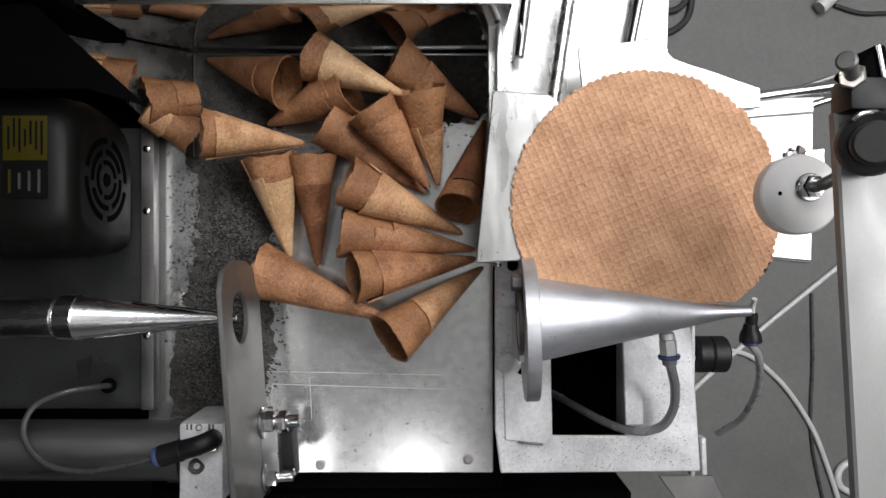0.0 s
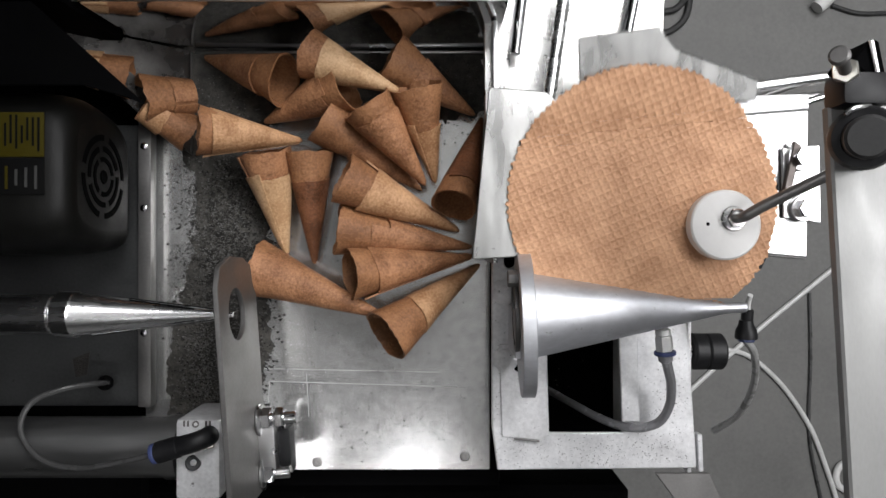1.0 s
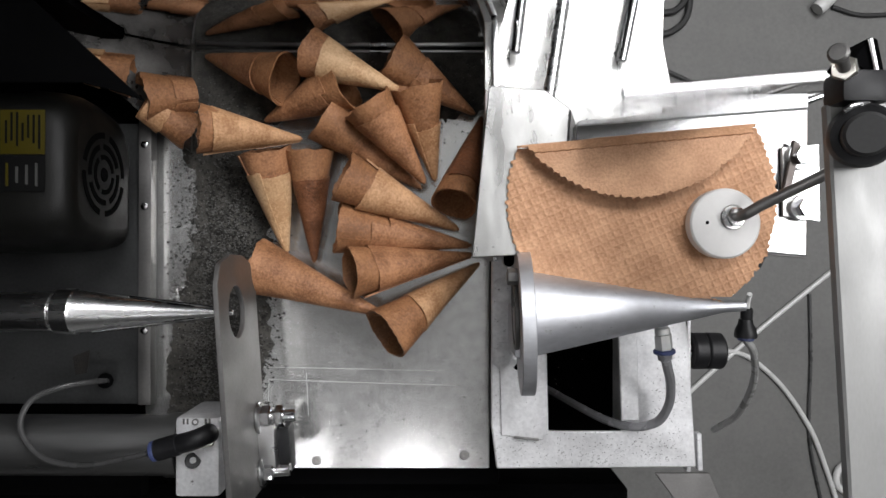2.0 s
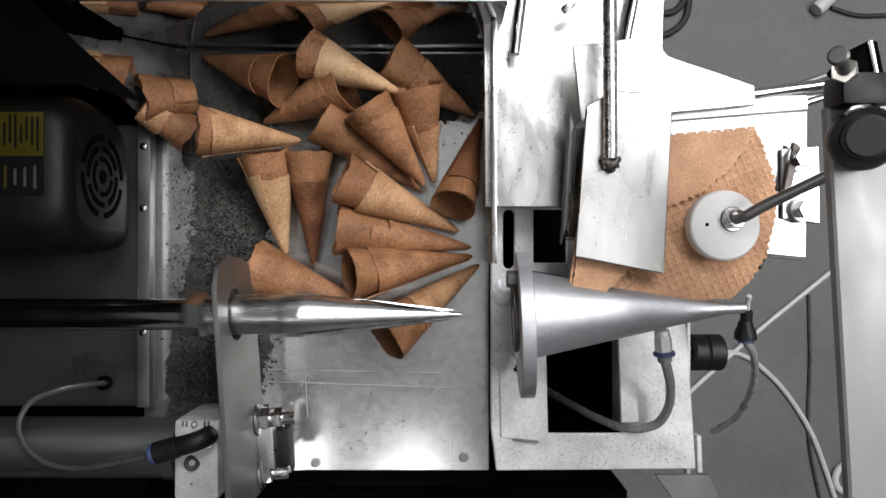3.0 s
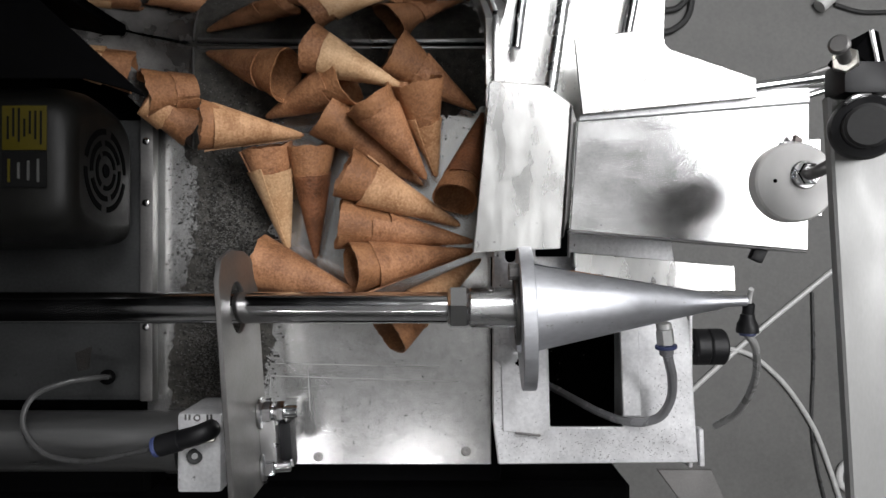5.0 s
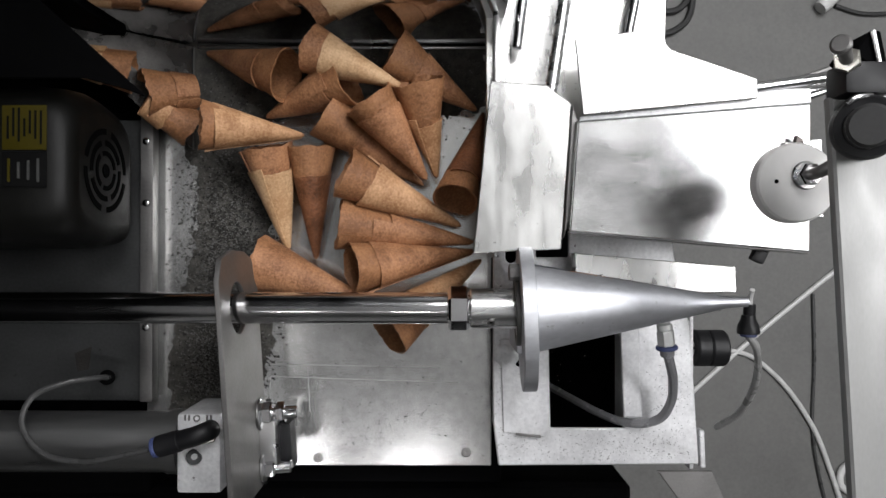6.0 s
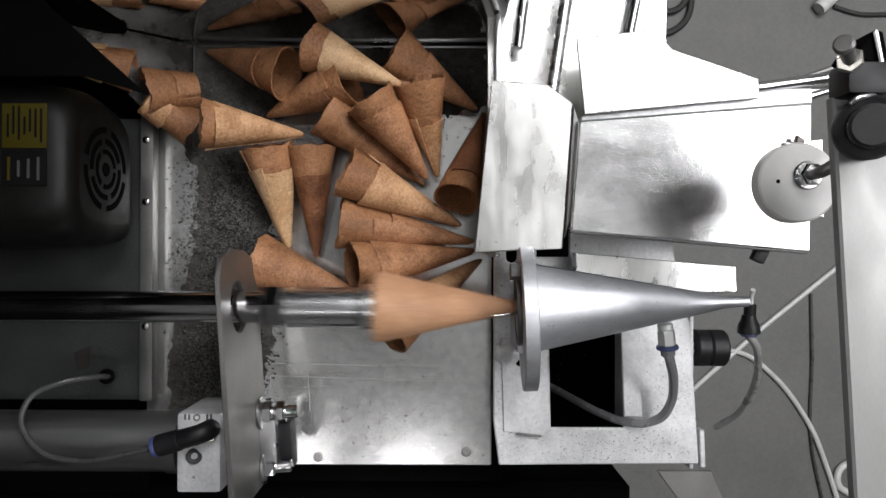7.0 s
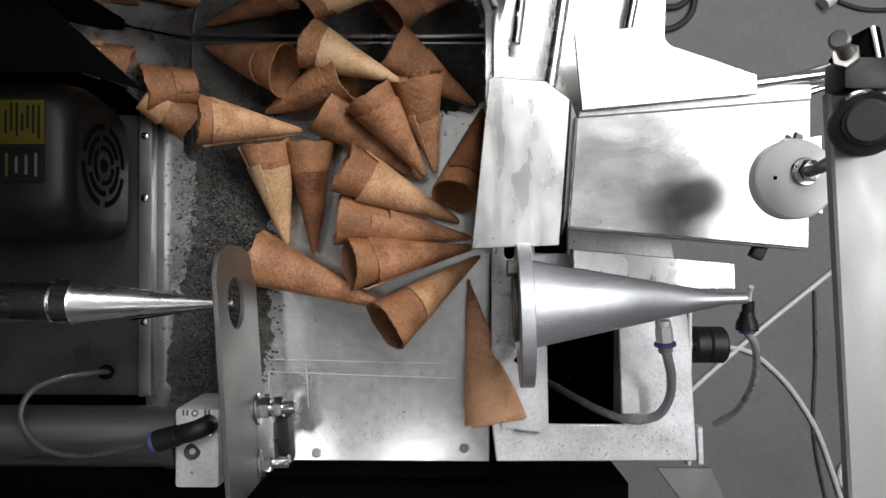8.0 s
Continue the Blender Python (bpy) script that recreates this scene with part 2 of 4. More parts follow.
def lathe(profile, p0, p1, n=40, start=0.0, sweep=360.0, bm=None):
    """Turns (radius, height) pairs about the line from p0 towards p1."""
    bm = bm or bmesh.new()
    m = axis_matrix(p0, p1)
    full = sweep > 359.9
    count = n if full else n + 1
    rings = []
    for r, h in profile:
        if r < 1e-7:
            rings.append([bm.verts.new(m @ Vector((0, 0, h)))])
            continue
        rings.append([bm.verts.new(m @ Vector((r * math.cos(a), r * math.sin(a), h)))
                      for a in (radians(start + sweep * i / n) for i in range(count))])
    for a, b in zip(rings, rings[1:]):
        for i in range(n):
            j = (i + 1) % count
            if len(a) == 1 and len(b) == 1:
                continue
            if len(a) == 1:
                bm.faces.new((a[0], b[j], b[i]))
            elif len(b) == 1:
                bm.faces.new((a[i], a[j], b[0]))
            else:
                bm.faces.new((a[i], a[j], b[j], b[i]))
    bmesh.ops.recalc_face_normals(bm, faces=bm.faces)
    return bm


def rod(p0, p1, r, n=24, edge=0.0006, bm=None):
    length = (Vector(p1) - Vector(p0)).length
    edge = min(edge, r * 0.4)
    return lathe([(0, 0), (r - edge, 0), (r, edge), (r, length - edge), (r - edge, length), (0, length)], p0, p1, n, bm=bm)


def ring_of(p0, p1, r_in, r_out, n=32, bm=None):
    length = (Vector(p1) - Vector(p0)).length
    e = 0.0004
    return lathe([(r_in, 0), (r_out - e, 0), (r_out, e), (r_out, length - e), (r_out - e, length), (r_in, length), (r_in, 0)], p0, p1, n, bm=bm)


def hexagon(p0, p1, r, bm=None):
    length = (Vector(p1) - Vector(p0)).length
    return lathe([(0, 0), (r * 0.9, 0), (r, r * 0.12), (r, length - r * 0.12), (r * 0.9, length), (0, length)], p0, p1, 6, bm=bm)


def curve_points(points, steps=8):
    pts = [Vector(p) for p in points]
    pts = [pts[0] * 2 - pts[1], *pts, pts[-1] * 2 - pts[-2]]
    out = []
    for a, b, c, d in zip(pts, pts[1:], pts[2:], pts[3:]):
        for i in range(steps):
            t = i / steps
            out.append(0.5 * (2 * b + (c - a) * t + (2 * a - 5 * b + 4 * c - d) * t * t + (3 * b - a - 3 * c + d) * t ** 3))
    return out + [pts[-2]]


def hose(points, r, n=10, steps=8):
    """A round tube along a smooth line through the points."""
    bm, line = bmesh.new(), curve_points(points, steps)
    rings, side = [], Vector((0, 0, 1))
    for i, p in enumerate(line):
        along = (line[min(i + 1, len(line) - 1)] - line[max(i - 1, 0)]).normalized()
        side = (side - along * side.dot(along))
        side = side.normalized() if side.length > 1e-5 else along.orthogonal().normalized()
        other = along.cross(side)
        rings.append([bm.verts.new(p + r * (math.cos(a) * side + math.sin(a) * other)) for a in (2 * math.pi * k / n for k in range(n))])
    for a, b in zip(rings, rings[1:]):
        for k in range(n):
            bm.faces.new((a[k], a[(k + 1) % n], b[(k + 1) % n], b[k]))
    bm.faces.new(rings[0])
    bm.faces.new(rings[-1])
    bmesh.ops.recalc_face_normals(bm, faces=bm.faces)
    return bm


def loose(name, bm, mat, label, category, group="", kind="", smooth=True):
    return tagged(part(name, bm, mat, None, "", smooth), label, category, group, kind)


# ---- the room ----
loose("ground", prism([(-3, -3), (3, -3), (3, 3), (-3, 3)], FLOOR_Z - 0.1, FLOOR_Z, 0), CONCRETE,
      "smooth grey concrete workshop floor with faint joints", "floor", kind="structure")
loose("ceiling", prism([(-3, -3), (3, -3), (3, 3), (-3, 3)], CEILING_Z, CEILING_Z + 0.1, 0), CEILPAINT,
      "plain dim workshop ceiling", "ceiling", kind="structure")
for wall_name, centre, size in (("wall_north", (0, 3.05, 0.92), (6.2, 0.1, 3.36)), ("wall_south", (0, -3.05, 0.92), (6.2, 0.1, 3.36)),
                                ("wall_east", (3.05, 0, 0.92), (0.1, 6, 3.36)), ("wall_west", (-3.05, 0, 0.92), (0.1, 6, 3.36))):
    loose(wall_name, box(centre, size, 0), WALLPAINT, "plain painted workshop wall", "wall", kind="structure")
for lamp_x, lamp_y, size_x, size_y, watts in LAMPS:
    lamp = thing("unseen_light_panel", (lamp_x, lamp_y, LAMP_Z - 0.03), "white light panel out of view, with a bright diffuser", "ceiling light", "ceiling lights")
    housing = part("housing", box((0, 0, 0), (size_x + 0.03, size_y + 0.03, 0.056), 0.004), NYLON, lamp)
    part("hanger", rod((0, 0, 0.028), (0, 0, CEILING_Z - LAMP_Z + 0.03), 0.006), STEEL, housing)
    part("diffuser", box((0, 0, -0.033), (size_x, size_y, 0.008), 0.002), DIFFUSER, housing)

# ---- the collecting tray ----
tray = thing("collecting_tray", (0, 0, 0), "open stainless steel tray strewn with crumbs, holding rolled cones", "tray")
BACK_Y = 0.1405
LEFT_X = -0.178
part("tray_floor", prism([(-0.212, -0.161), (0.036, -0.161), (0.036, BACK_Y), (-0.212, BACK_Y)], -0.003, 0.0, 0.0008), TRAY, tray, "dusty steel floor")
part("back_wall", box((-0.110, BACK_Y + 0.001, 0.049), (0.30, 0.002, 0.098), 0.0005), MIRROR, tray, "polished upright steel back")
part("back_flange", box((-0.103, BACK_Y + 0.014, 0.0985), (0.286, 0.028, 0.002), 0.0007), STEEL, tray, "bent steel rim")
# slope added beside the tray to carry the cut cone ends
bm = bmesh.new()
chute = [(0.0, 0.066), (0.0, BACK_Y - 0.0005), (0.076, BACK_Y - 0.0005), (0.076, 0.1385)]
a = [bm.verts.new((LEFT_X - out, y, 0.0008 + out)) for out, y in chute]
b = [bm.verts.new((LEFT_X - out - 0.0014, y, out - 0.0014)) for out, y in chute]
bm.faces.new(a), bm.faces.new(b[::-1])
for i in range(4):
    bm.faces.new((a[i], b[i], b[(i + 1) % 4], a[(i + 1) % 4]))
bmesh.ops.recalc_face_normals(bm, faces=bm.faces)
part("side_chute", bm, CHUTE, tray, "sloping steel side sheet, added to carry cone ends", smooth=False)
part("base_seam", box((-0.070, BACK_Y - 0.0012, 0.0016), (0.21, 0.0016, 0.0022), 0.0005), STEEL, tray, "bright folded seam")
part("side_seam", box((LEFT_X, 0.103, 0.0016), (0.0014, 0.073, 0.0018), 0.0005), DULL, tray, "folded seam")
part("divider", box((0.0345, 0.064, 0.035), (0.003, 0.15, 0.07), 0.0006), STEEL, tray, "upright steel divider")

# ---- machine body ----
body = thing("rolling_machine", (0, 0, 0), "welded light grey machine frame with slots and a dark opening", "machine frame")
FZ = 0.03
part("frame_plate", prism([(0.0351, 0.0309), (0.0861, 0.0309), (0.1509, 0.0309), (0.1604, -0.0301), (0.168, -0.0568), (0.1737, -0.1501), (0.0389, -0.1513), (0.0351, -0.1215)], FZ - 0.004, FZ, 0.0008,
     holes=[[(0.0716, -0.0225), (0.1204, -0.0225), (0.1235, -0.1262), (0.0739, -0.1262)], [(0.064, 0.0251), (0.0861, 0.0251), (0.0861, -0.011), (0.064, -0.011)],
            slot_loop(*(0.0472, 0.005), 0.0075, 0.04), slot_loop(*(0.0533, -0.0758), 0.0075, 0.055)]), FRAME, body)
part("side_skirt", box((0.1705, -0.085, -0.075), (0.003, 0.14, 0.2), 0.001), FRAME, body)
part("inner_block", box((0.1396, -0.099, 0.0), (0.018, 0.062, 0.05), 0.001), FRAME, body)
part("cover_strip", prism([(0.12, -0.0602), (0.1325, -0.0587), (0.134, -0.1177), (0.1223, -0.1177)], 0.0302, 0.034), FRAME, body)
mount = part("mount_plate", prism([(0.040, -0.066), (0.0712, -0.066), (0.0732, -0.122), (0.0705, -0.1315), (0.042, -0.1285)], FZ + 0.0004, FZ + 0.0014, 0.0004, holes=[slot_loop(0.0533, -0.0758, 0.0075, 0.018)]), FRAME, body, "worn grey mounting plate")
part("lip", box((0.0585, -0.1300, FZ + 0.0030), (0.017, 0.0016, 0.0020), 0.0005, -6), DULL, mount, "bent steel tab")
part("corner_tab", prism([(0.1745, -0.1275), (0.1778, -0.1275), (0.1788, -0.1530), (0.1752, -0.1530)], FZ - 0.008, FZ - 0.001), FRAME, body, "narrow pale corner tab")
# black sheet standing in for the shade below the opening
part("opening_shade", box((0.09, -0.035, -0.10), (0.19, 0.29, 0.012), 0.002), DARK, body)
loose("top_plate", prism([(0.0278, 0.1784), (0.1432, 0.1784), (0.1418, 0.1279), (0.1482, 0.093), (0.0876, 0.0246), (0.0292, 0.0246)], 0.057, 0.06), PLATE,
      "bright steel cover plate with dark specks", "steel plate")

# ---- folding table and flaps ----
TZ = 0.086
folding_table = thing("folding_table", (0, 0, 0), "scratched polished steel table plate for folding wafers", "table plate")
part("table_top", prism([(0.0817, 0.0699), (0.2195, 0.0806), (0.2185, -0.007), (0.077, 0.005)], TZ - 0.002, TZ), TABLE, folding_table)
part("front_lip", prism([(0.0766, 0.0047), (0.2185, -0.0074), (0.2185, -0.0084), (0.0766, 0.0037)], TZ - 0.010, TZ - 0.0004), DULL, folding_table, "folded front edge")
part("side_lip", prism([(0.0817, 0.0703), (0.077, 0.005), (0.076, 0.005), (0.0806, 0.0703)], TZ - 0.008, TZ + 0.0012), PLATE, folding_table, "raised bright edge")

HINGE_A = (Vector((0.0836, 0.0729, 0.088)), Vector((0.1868, 0.0829, 0.088)))
HINGE_B = (Vector((0.0811, 0.0836, 0.088)), Vector((0.0746, -0.0057, 0.088)))


def flap(name, outline, label):
    ob = thing(name, (0, 0, 0), label, "folding plate", "folding plates")
    part("plate", prism(outline, TZ, TZ + 0.0016), PLATE, ob)
    return ob


flap_a = flap("folding_plate", [(0.0794, 0.1185), (0.1255, 0.1245), (0.1362, 0.1125), (0.1622, 0.1038), (0.1873, 0.0951), (0.1876, 0.0835), (0.0841, 0.0734)],
              "bright steel folding plate with a tapering end and a welded rod")
part("rod", rod((0.105, 0.0786, 0.0825), (0.2383, 0.0982, 0.0825), 0.0033), CHROME, flap_a, "round welded rod")
flap_b = flap("folding_plate", [(0.0294, 0.0938), (0.0628, 0.0911), (0.0774, 0.0804), (0.0714, -0.0057), (0.0194, -0.0083)],
              "pale steel folding plate with one clipped corner and a welded rod")
part("rod", rod((0.0602, 0.0511, 0.0815), (0.0771, 0.1628, 0.0815), 0.004), SPINDLE, flap_b, "round welded rod")
bm = bmesh.new()
bmesh.ops.create_icosphere(bm, subdivisions=4, radius=0.0048)
for v in bm.verts:
    v.co = Vector((v.co.x, v.co.y, v.co.z * 0.5)) * (1 + 0.6 * noise.noise(v.co * 420)) + Vector((0.0602, 0.0500, 0.0822))
part("weld", bm, BROWNED, flap_b, "lumpy brown weld")

# ---- forming cone ----
AX0, AX1 = Vector((0.0557, -0.0411, 0.08)), Vector((0.1813, -0.0367, 0.087))
AXIS = (AX1 - AX0).normalized()
former = thing("forming_cone", (0, 0, 0), "cast aluminium forming cone with a thick round flange", "forming cone")
LEN = (AX1 - AX0).length
part("shell", lathe([(0.0265, 0), (0.0035, LEN - 0.012), (0.003, LEN), (0.0018, LEN), (0.0023, LEN - 0.012), (0.0245, 0), (0.0265, 0)], AX0, AX1, 60, 13, 344), ALU, former)
DROP = Vector((0, -0.0060, 0))
part("flange", ring_of(AX0 - AXIS * 0.008 + DROP, AX0 + DROP, 0.0225, 0.0435, 56), ALU, former, "thick round flange")

for bead_x, bead_y in ((0.0440, -0.0309), (0.0445, -0.0760)):
    bead = lathe([(0, 0), (0.0082, 0), (0.0088, 0.0005), (0.0076, 0.0012), (0.005, 0.0018), (0.0025, 0.0022), (0, 0.0022)], (bead_x, bead_y, 0.03), (bead_x, bead_y, 0.05), 36)
    for v in bead.verts:
        v.co += Vector((1, 1, 0.6)) * 0.0016 * noise.noise(v.co * 330)
    part("weld_bead", bead, FRAME, former, "lumpy pale weld bead")
part("bushing", ring_of(AX0 - AXIS * 0.0110, AX0 - AXIS * 0.0083, 0.0190, 0.0225, 40), DULL, former, "dull steel bushing")
part("bolt", hexagon((0.0396, -0.0193, 0.095), (0.0461, -0.0193, 0.095), 0.005), DULL, former, "hexagonal bolt head")
part("lug", prism([(0.0844, -0.0080), (0.1868, -0.0165), (0.1875, -0.0330), (0.0858, -0.0330)], 0.048, 0.058), PLATE, former, "pale steel guide bar")
part("stay", box((0.0514, -0.0543, 0.05), (0.01, 0.03, 0.05), 0.001), ALU, former)

# air fittings of the forming cone
fitting = thing("air_fitting", (0.1371, -0.0585, 0.072), "nickel air fitting with a blue collar and a grey hose", "air fitting", "air fittings")
socket = part("socket", hexagon((-0.0003, 0.0035, 0.002), (0.001, -0.006, 0.001), 0.0054), NICKEL, fitting, "bright hexagonal socket")
part("neck", rod((-0.0008, 0.0075, 0.0022), (-0.0003, 0.0034, 0.002), 0.0046, 20), NICKEL, socket, "round threaded neck")
part("sleeve", rod((0.001, -0.0061, 0.001), (0.0022, -0.0125, -0.001), 0.0044, 20), CLEARHOSE, socket, "grey hose sleeve")
part("collar", ring_of((0.001, -0.0062, 0.001), (0.0012, -0.0085, 0.0008), 0.002, 0.0066), BLUE, socket, "blue plastic collar")
hose_line = [(0.001, -0.008, 0.0008), (0.0045, -0.0185, -0.003), (0.0085, -0.0285, -0.010), (0.0115, -0.0430, -0.021), (0.0085, -0.0560, -0.0295), (0.001, -0.0615, -0.034),
             (-0.008, -0.0630, -0.037), (-0.017, -0.0635, -0.048), (-0.026, -0.0630, -0.070), (-0.038, -0.0600, -0.100), (-0.058, -0.0540, -0.140), (-0.080, -0.0480, -0.164)]
part("hose", hose(hose_line, 0.0030), CLEARHOSE, fitting, "grey air hose")

splitter = thing("air_fitting", (0.1902, -0.0503, 0.068), "black air splitter fitting with a blue collar", "air fitting", "air fittings")
part("neck", rod((0, 0.011, 0.002), (0, 0.004, 0.001), 0.0036), BLACK, splitter)
splitter_body = part("body", lathe([(0, 0.004), (0.0042, 0.004), (0.0046, 0.001), (0.0062, -0.002), (0.0068, -0.006), (0.0066, -0.0075), (0, -0.0075)], (0, 0, 0), (0, 1, 0), 24), BLACK, splitter)
part("collar", rod((0.0005, -0.0068, -0.001), (0.0005, -0.0095, -0.001), 0.005), BLUE, splitter_body, "blue plastic collar")
part("hose", hose([(-0.001, 0.02, 0.008), (-0.0005, 0.015, 0.004), (0, 0.009, 0.002)], 0.0016), PALEHOSE, splitter, "thin pale hose")
part("hose", hose([(0.0005, -0.009, -0.001), (0.0058, -0.0167, -0.002), (0.0138, -0.0337, -0.018), (0.0188, -0.0517, -0.038), (0.0228, -0.0727, -0.068), (0.0148, -0.0877, -0.088)], 0.0024), FLOORHOSE, splitter, "clear air hose")

knob = thing("adjusting_knob", (0.2033, -0.0801, -0.03), "black ribbed plastic adjusting knob on the machine side", "knob")
bm = lathe([(0, -0.012), (0.0125, -0.012), (0.0138, -0.0105), (0.0138, -0.002), (0.0128, -0.001), (0.0138, 0.0005), (0.0138, 0.0105), (0.0125, 0.012), (0, 0.012)], (0, 0, 0), (1, 0, 0), 36)
part("grip", bm, BLACK, knob)
part("spindle", rod((-0.026, 0, 0), (-0.0122, 0, 0), 0.006), STEEL, knob)
clip = thing("cable_clip", (0.1959, -0.0087, 0.07), "small black clip under the table edge", "clip")
part("jaw", box((0, 0, 0), (0.008, 0.010, 0.006), 0.001, -25), BLACK, clip)
part("jaw", box((0.001, 0.006, 0.004), (0.010, 0.002, 0.003), 0.0006, -25), BLACK, clip)

# ---- hinge bar, bracket and push rods of the folding table ----
loose("hinge_bar", prism([(0.0836, 0.0738), (0.1352, 0.0792), (0.1355, 0.0887), (0.2212, 0.0907), (0.2215, 0.0816), (0.0829, 0.0705)], 0.076, 0.083), FRAME,
      "pale steel hinge bar along the table edge", "hinge bar")
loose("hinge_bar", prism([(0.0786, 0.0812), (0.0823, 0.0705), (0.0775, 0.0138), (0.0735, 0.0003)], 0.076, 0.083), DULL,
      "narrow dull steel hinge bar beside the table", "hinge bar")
bracket = thing("arm_bracket", (0, 0, 0), "small steel bracket with two bolts and a black blade", "bracket")
part("plate", prism([(0.2021, 0.0573), (0.2246, 0.0593), (0.2253, 0.0129), (0.2028, 0.0162)], 0.0866, 0.089), STEEL, bracket)
part("blade", prism([(0.2075, 0.0612), (0.2118, 0.0580), (0.2062, 0.0332), (0.2012, 0.0318)], 0.0892, 0.093), BROWNED, bracket, "browned steel blade")
for spot in ((0.2136, 0.0214, 0.092), (0.2117, 0.0514, 0.092)):
    bolt = part("bolt", hexagon(spot, (spot[0], spot[1], spot[2] + 0.006), 0.0058), CHROME, bracket, "bright hexagonal bolt")
    part("washer", rod((spot[0], spot[1], 0.089), (spot[0], spot[1], 0.0922), 0.0078), STEEL, bolt)
for p0, p1, r, mat in (((0.1928, 0.0767, 0.075), (0.2461, 0.0949, 0.075), 0.0022, CHROME), ((0.1976, 0.0915, 0.07), (0.2491, 0.1089, 0.07), 0.0018, DULL), ((0.2016, 0.0908, 0.06), (0.255, 0.0958, 0.06), 0.003, STEEL)):
    loose("push_rod", rod(p0, p1, r), mat, "thin round steel push rod behind the table", "rod", "push rods")
for p0, p1, r, mat in (((0.0532, 0.1673, 0.07), (0.0466, 0.1179, 0.07), 0.0032, CHROME), ((0.1232, 0.1673, 0.07), (0.1134, 0.1141, 0.066), 0.0034, CHROME)):
    loose("locating_pin", rod(p0, p1, r), mat, "round bright steel pin lying over the cover plate", "pin", "locating pins")
loose("wing_nut", box((0.0804, 0.1468, 0.075), (0.012, 0.005, 0.006), 0.0015, 35), CHROME, "small bright wing nut on the cover plate", "nut")

# ---- mandrel ----
MX = Vector((-0.1243, -0.0414, 0.08))
mandrel = thing("mandrel", MX, "polished steel winding spindle with a slotted pointed tip", "spindle")
tip_part = part("cone_tip", lathe([(0, 0), (0.0016, 0), (0.0018, -0.006), (0.0026, -0.0068), (0.0032, -0.012), (0.0128, -0.092), (0.0138, -0.0935), (0.0138, -0.1035), (0.0128, -0.1045), (0, -0.1045)], (0, 0, 0), (1, 0, 0), 44), SPINDLE, mandrel)
for side_y, root_x in ((1, -0.062), (-1, -0.084)):
    part("blade", rod((root_x, side_y * (0.0022 - root_x * 0.118), 0.0015), (-0.006, side_y * 0.0026, 0.001), 0.0007, 8), CHROME, mandrel, "thin gripping blade")
    part("slot", rod((root_x + 0.002, side_y * 0.0090, 0.0052), (-0.022, side_y * 0.0034, 0.0026), 0.0005, 8), DARK, tip_part, "dark cut slot")
part("groove", rod((-0.1058, 0, 0), (-0.1046, 0, 0), 0.0112), DULL, mandrel, "turned groove")
part("collar", rod((-0.15, 0, 0), (-0.1059, 0, 0), 0.0121), SPINDLE, mandrel)
screw = part("set_screw", ring_of((-0.138, 0.0048, 0.0108), (-0.138, 0.0054, 0.0123), 0.0012, 0.0024, 18), DULL, mandrel)
part("socket", rod((-0.138, 0.0047, 0.0104), (-0.138, 0.0051, 0.0116), 0.0013, 12), DARK, screw)
part("nut", hexagon((-0.163, 0, 0), (-0.1505, 0, 0), 0.0132), CHROME, mandrel, "hexagonal lock nut")
part("shaft", rod((-0.56, 0, 0), (-0.1632, 0, 0), 0.0095, 32), CHROME, mandrel)

# ---- stripper plate with its bolts ----
stripper = thing("stripper_plate", (-0.126, 0, 0), "upright dull steel plate with a round hole and two bolts", "steel plate")
outline = [(-0.0065 - 0.001, 0.060), (-0.0065, 0.085), (-0.012, 0.106), (-0.024, 0.113), (-0.155, 0.113), (-0.158, 0.108), (-0.158, 0.042), (-0.150, 0.036), (-0.03, 0.036), (-0.012, 0.046)]
upright = prism(outline, 0, 0.003, 0.0005, holes=[circle_loop(MX.y, 0.08, 0.0155, 36)])
for v in upright.verts:
    v.co = Vector((v.co.z - 0.0015, v.co.x, v.co.y))
bmesh.ops.recalc_face_normals(upright, faces=upright.faces)
part("plate", upright, DULL, stripper)
for by, bz, reach in ((-0.1126, 0.05, 0.022), (-0.1475, 0.05, 0.016)):
    bolt = part("bolt", rod((-0.006, by, bz), (0.004 + reach, by, bz), 0.0042), CHROME, stripper, "threaded bolt")
    part("washer", rod((0.0016, by, bz), (0.0034, by, bz), 0.0105), STEEL, bolt)
    part("nut", hexagon((0.0035, by, bz), (0.010, by, bz), 0.0075), CHROME, bolt, "bright hexagonal nut")
    if reach > 0.02:
        part("nut", hexagon((0.0125, by, bz), (0.018, by, bz), 0.0072), CHROME, bolt, "bright hexagonal nut")
part("spacer", box((0.006, -0.131, 0.034), (0.011, 0.028, 0.04), 0.001), STEEL, stripper, "bent steel spacer")
part("bumper", box((0.0150, -0.136, 0.037), (0.0085, 0.030, 0.016), 0.0015), BLACK, stripper, "black rubber bumper")

stripper.rotation_euler.z = radians(4.0)

# ---- air cylinder ----
cylinder = thing("air_cylinder", (0, 0, 0), "grey air cylinder with a cast end block and black elbow fitting", "air cylinder")
BY = -0.1353
part("barrel", lathe([(0, 0), (0.0205, 0), (0.0212, 0.002), (0.0212, 0.012), (0.020, 0.0125), (0.020, 0.19), (0.0212, 0.1905), (0.0212, 0.2), (0, 0.2)], (-0.372, BY, 0.03), (-0.17, BY, 0.03), 40), BARREL, cylinder, "grey anodised barrel")
block = part("end_block", box((-0.1545, BY - 0.0012, 0.03), (0.0285, 0.051, 0.05), 0.003), FRAME, cylinder, "pale cast end block")
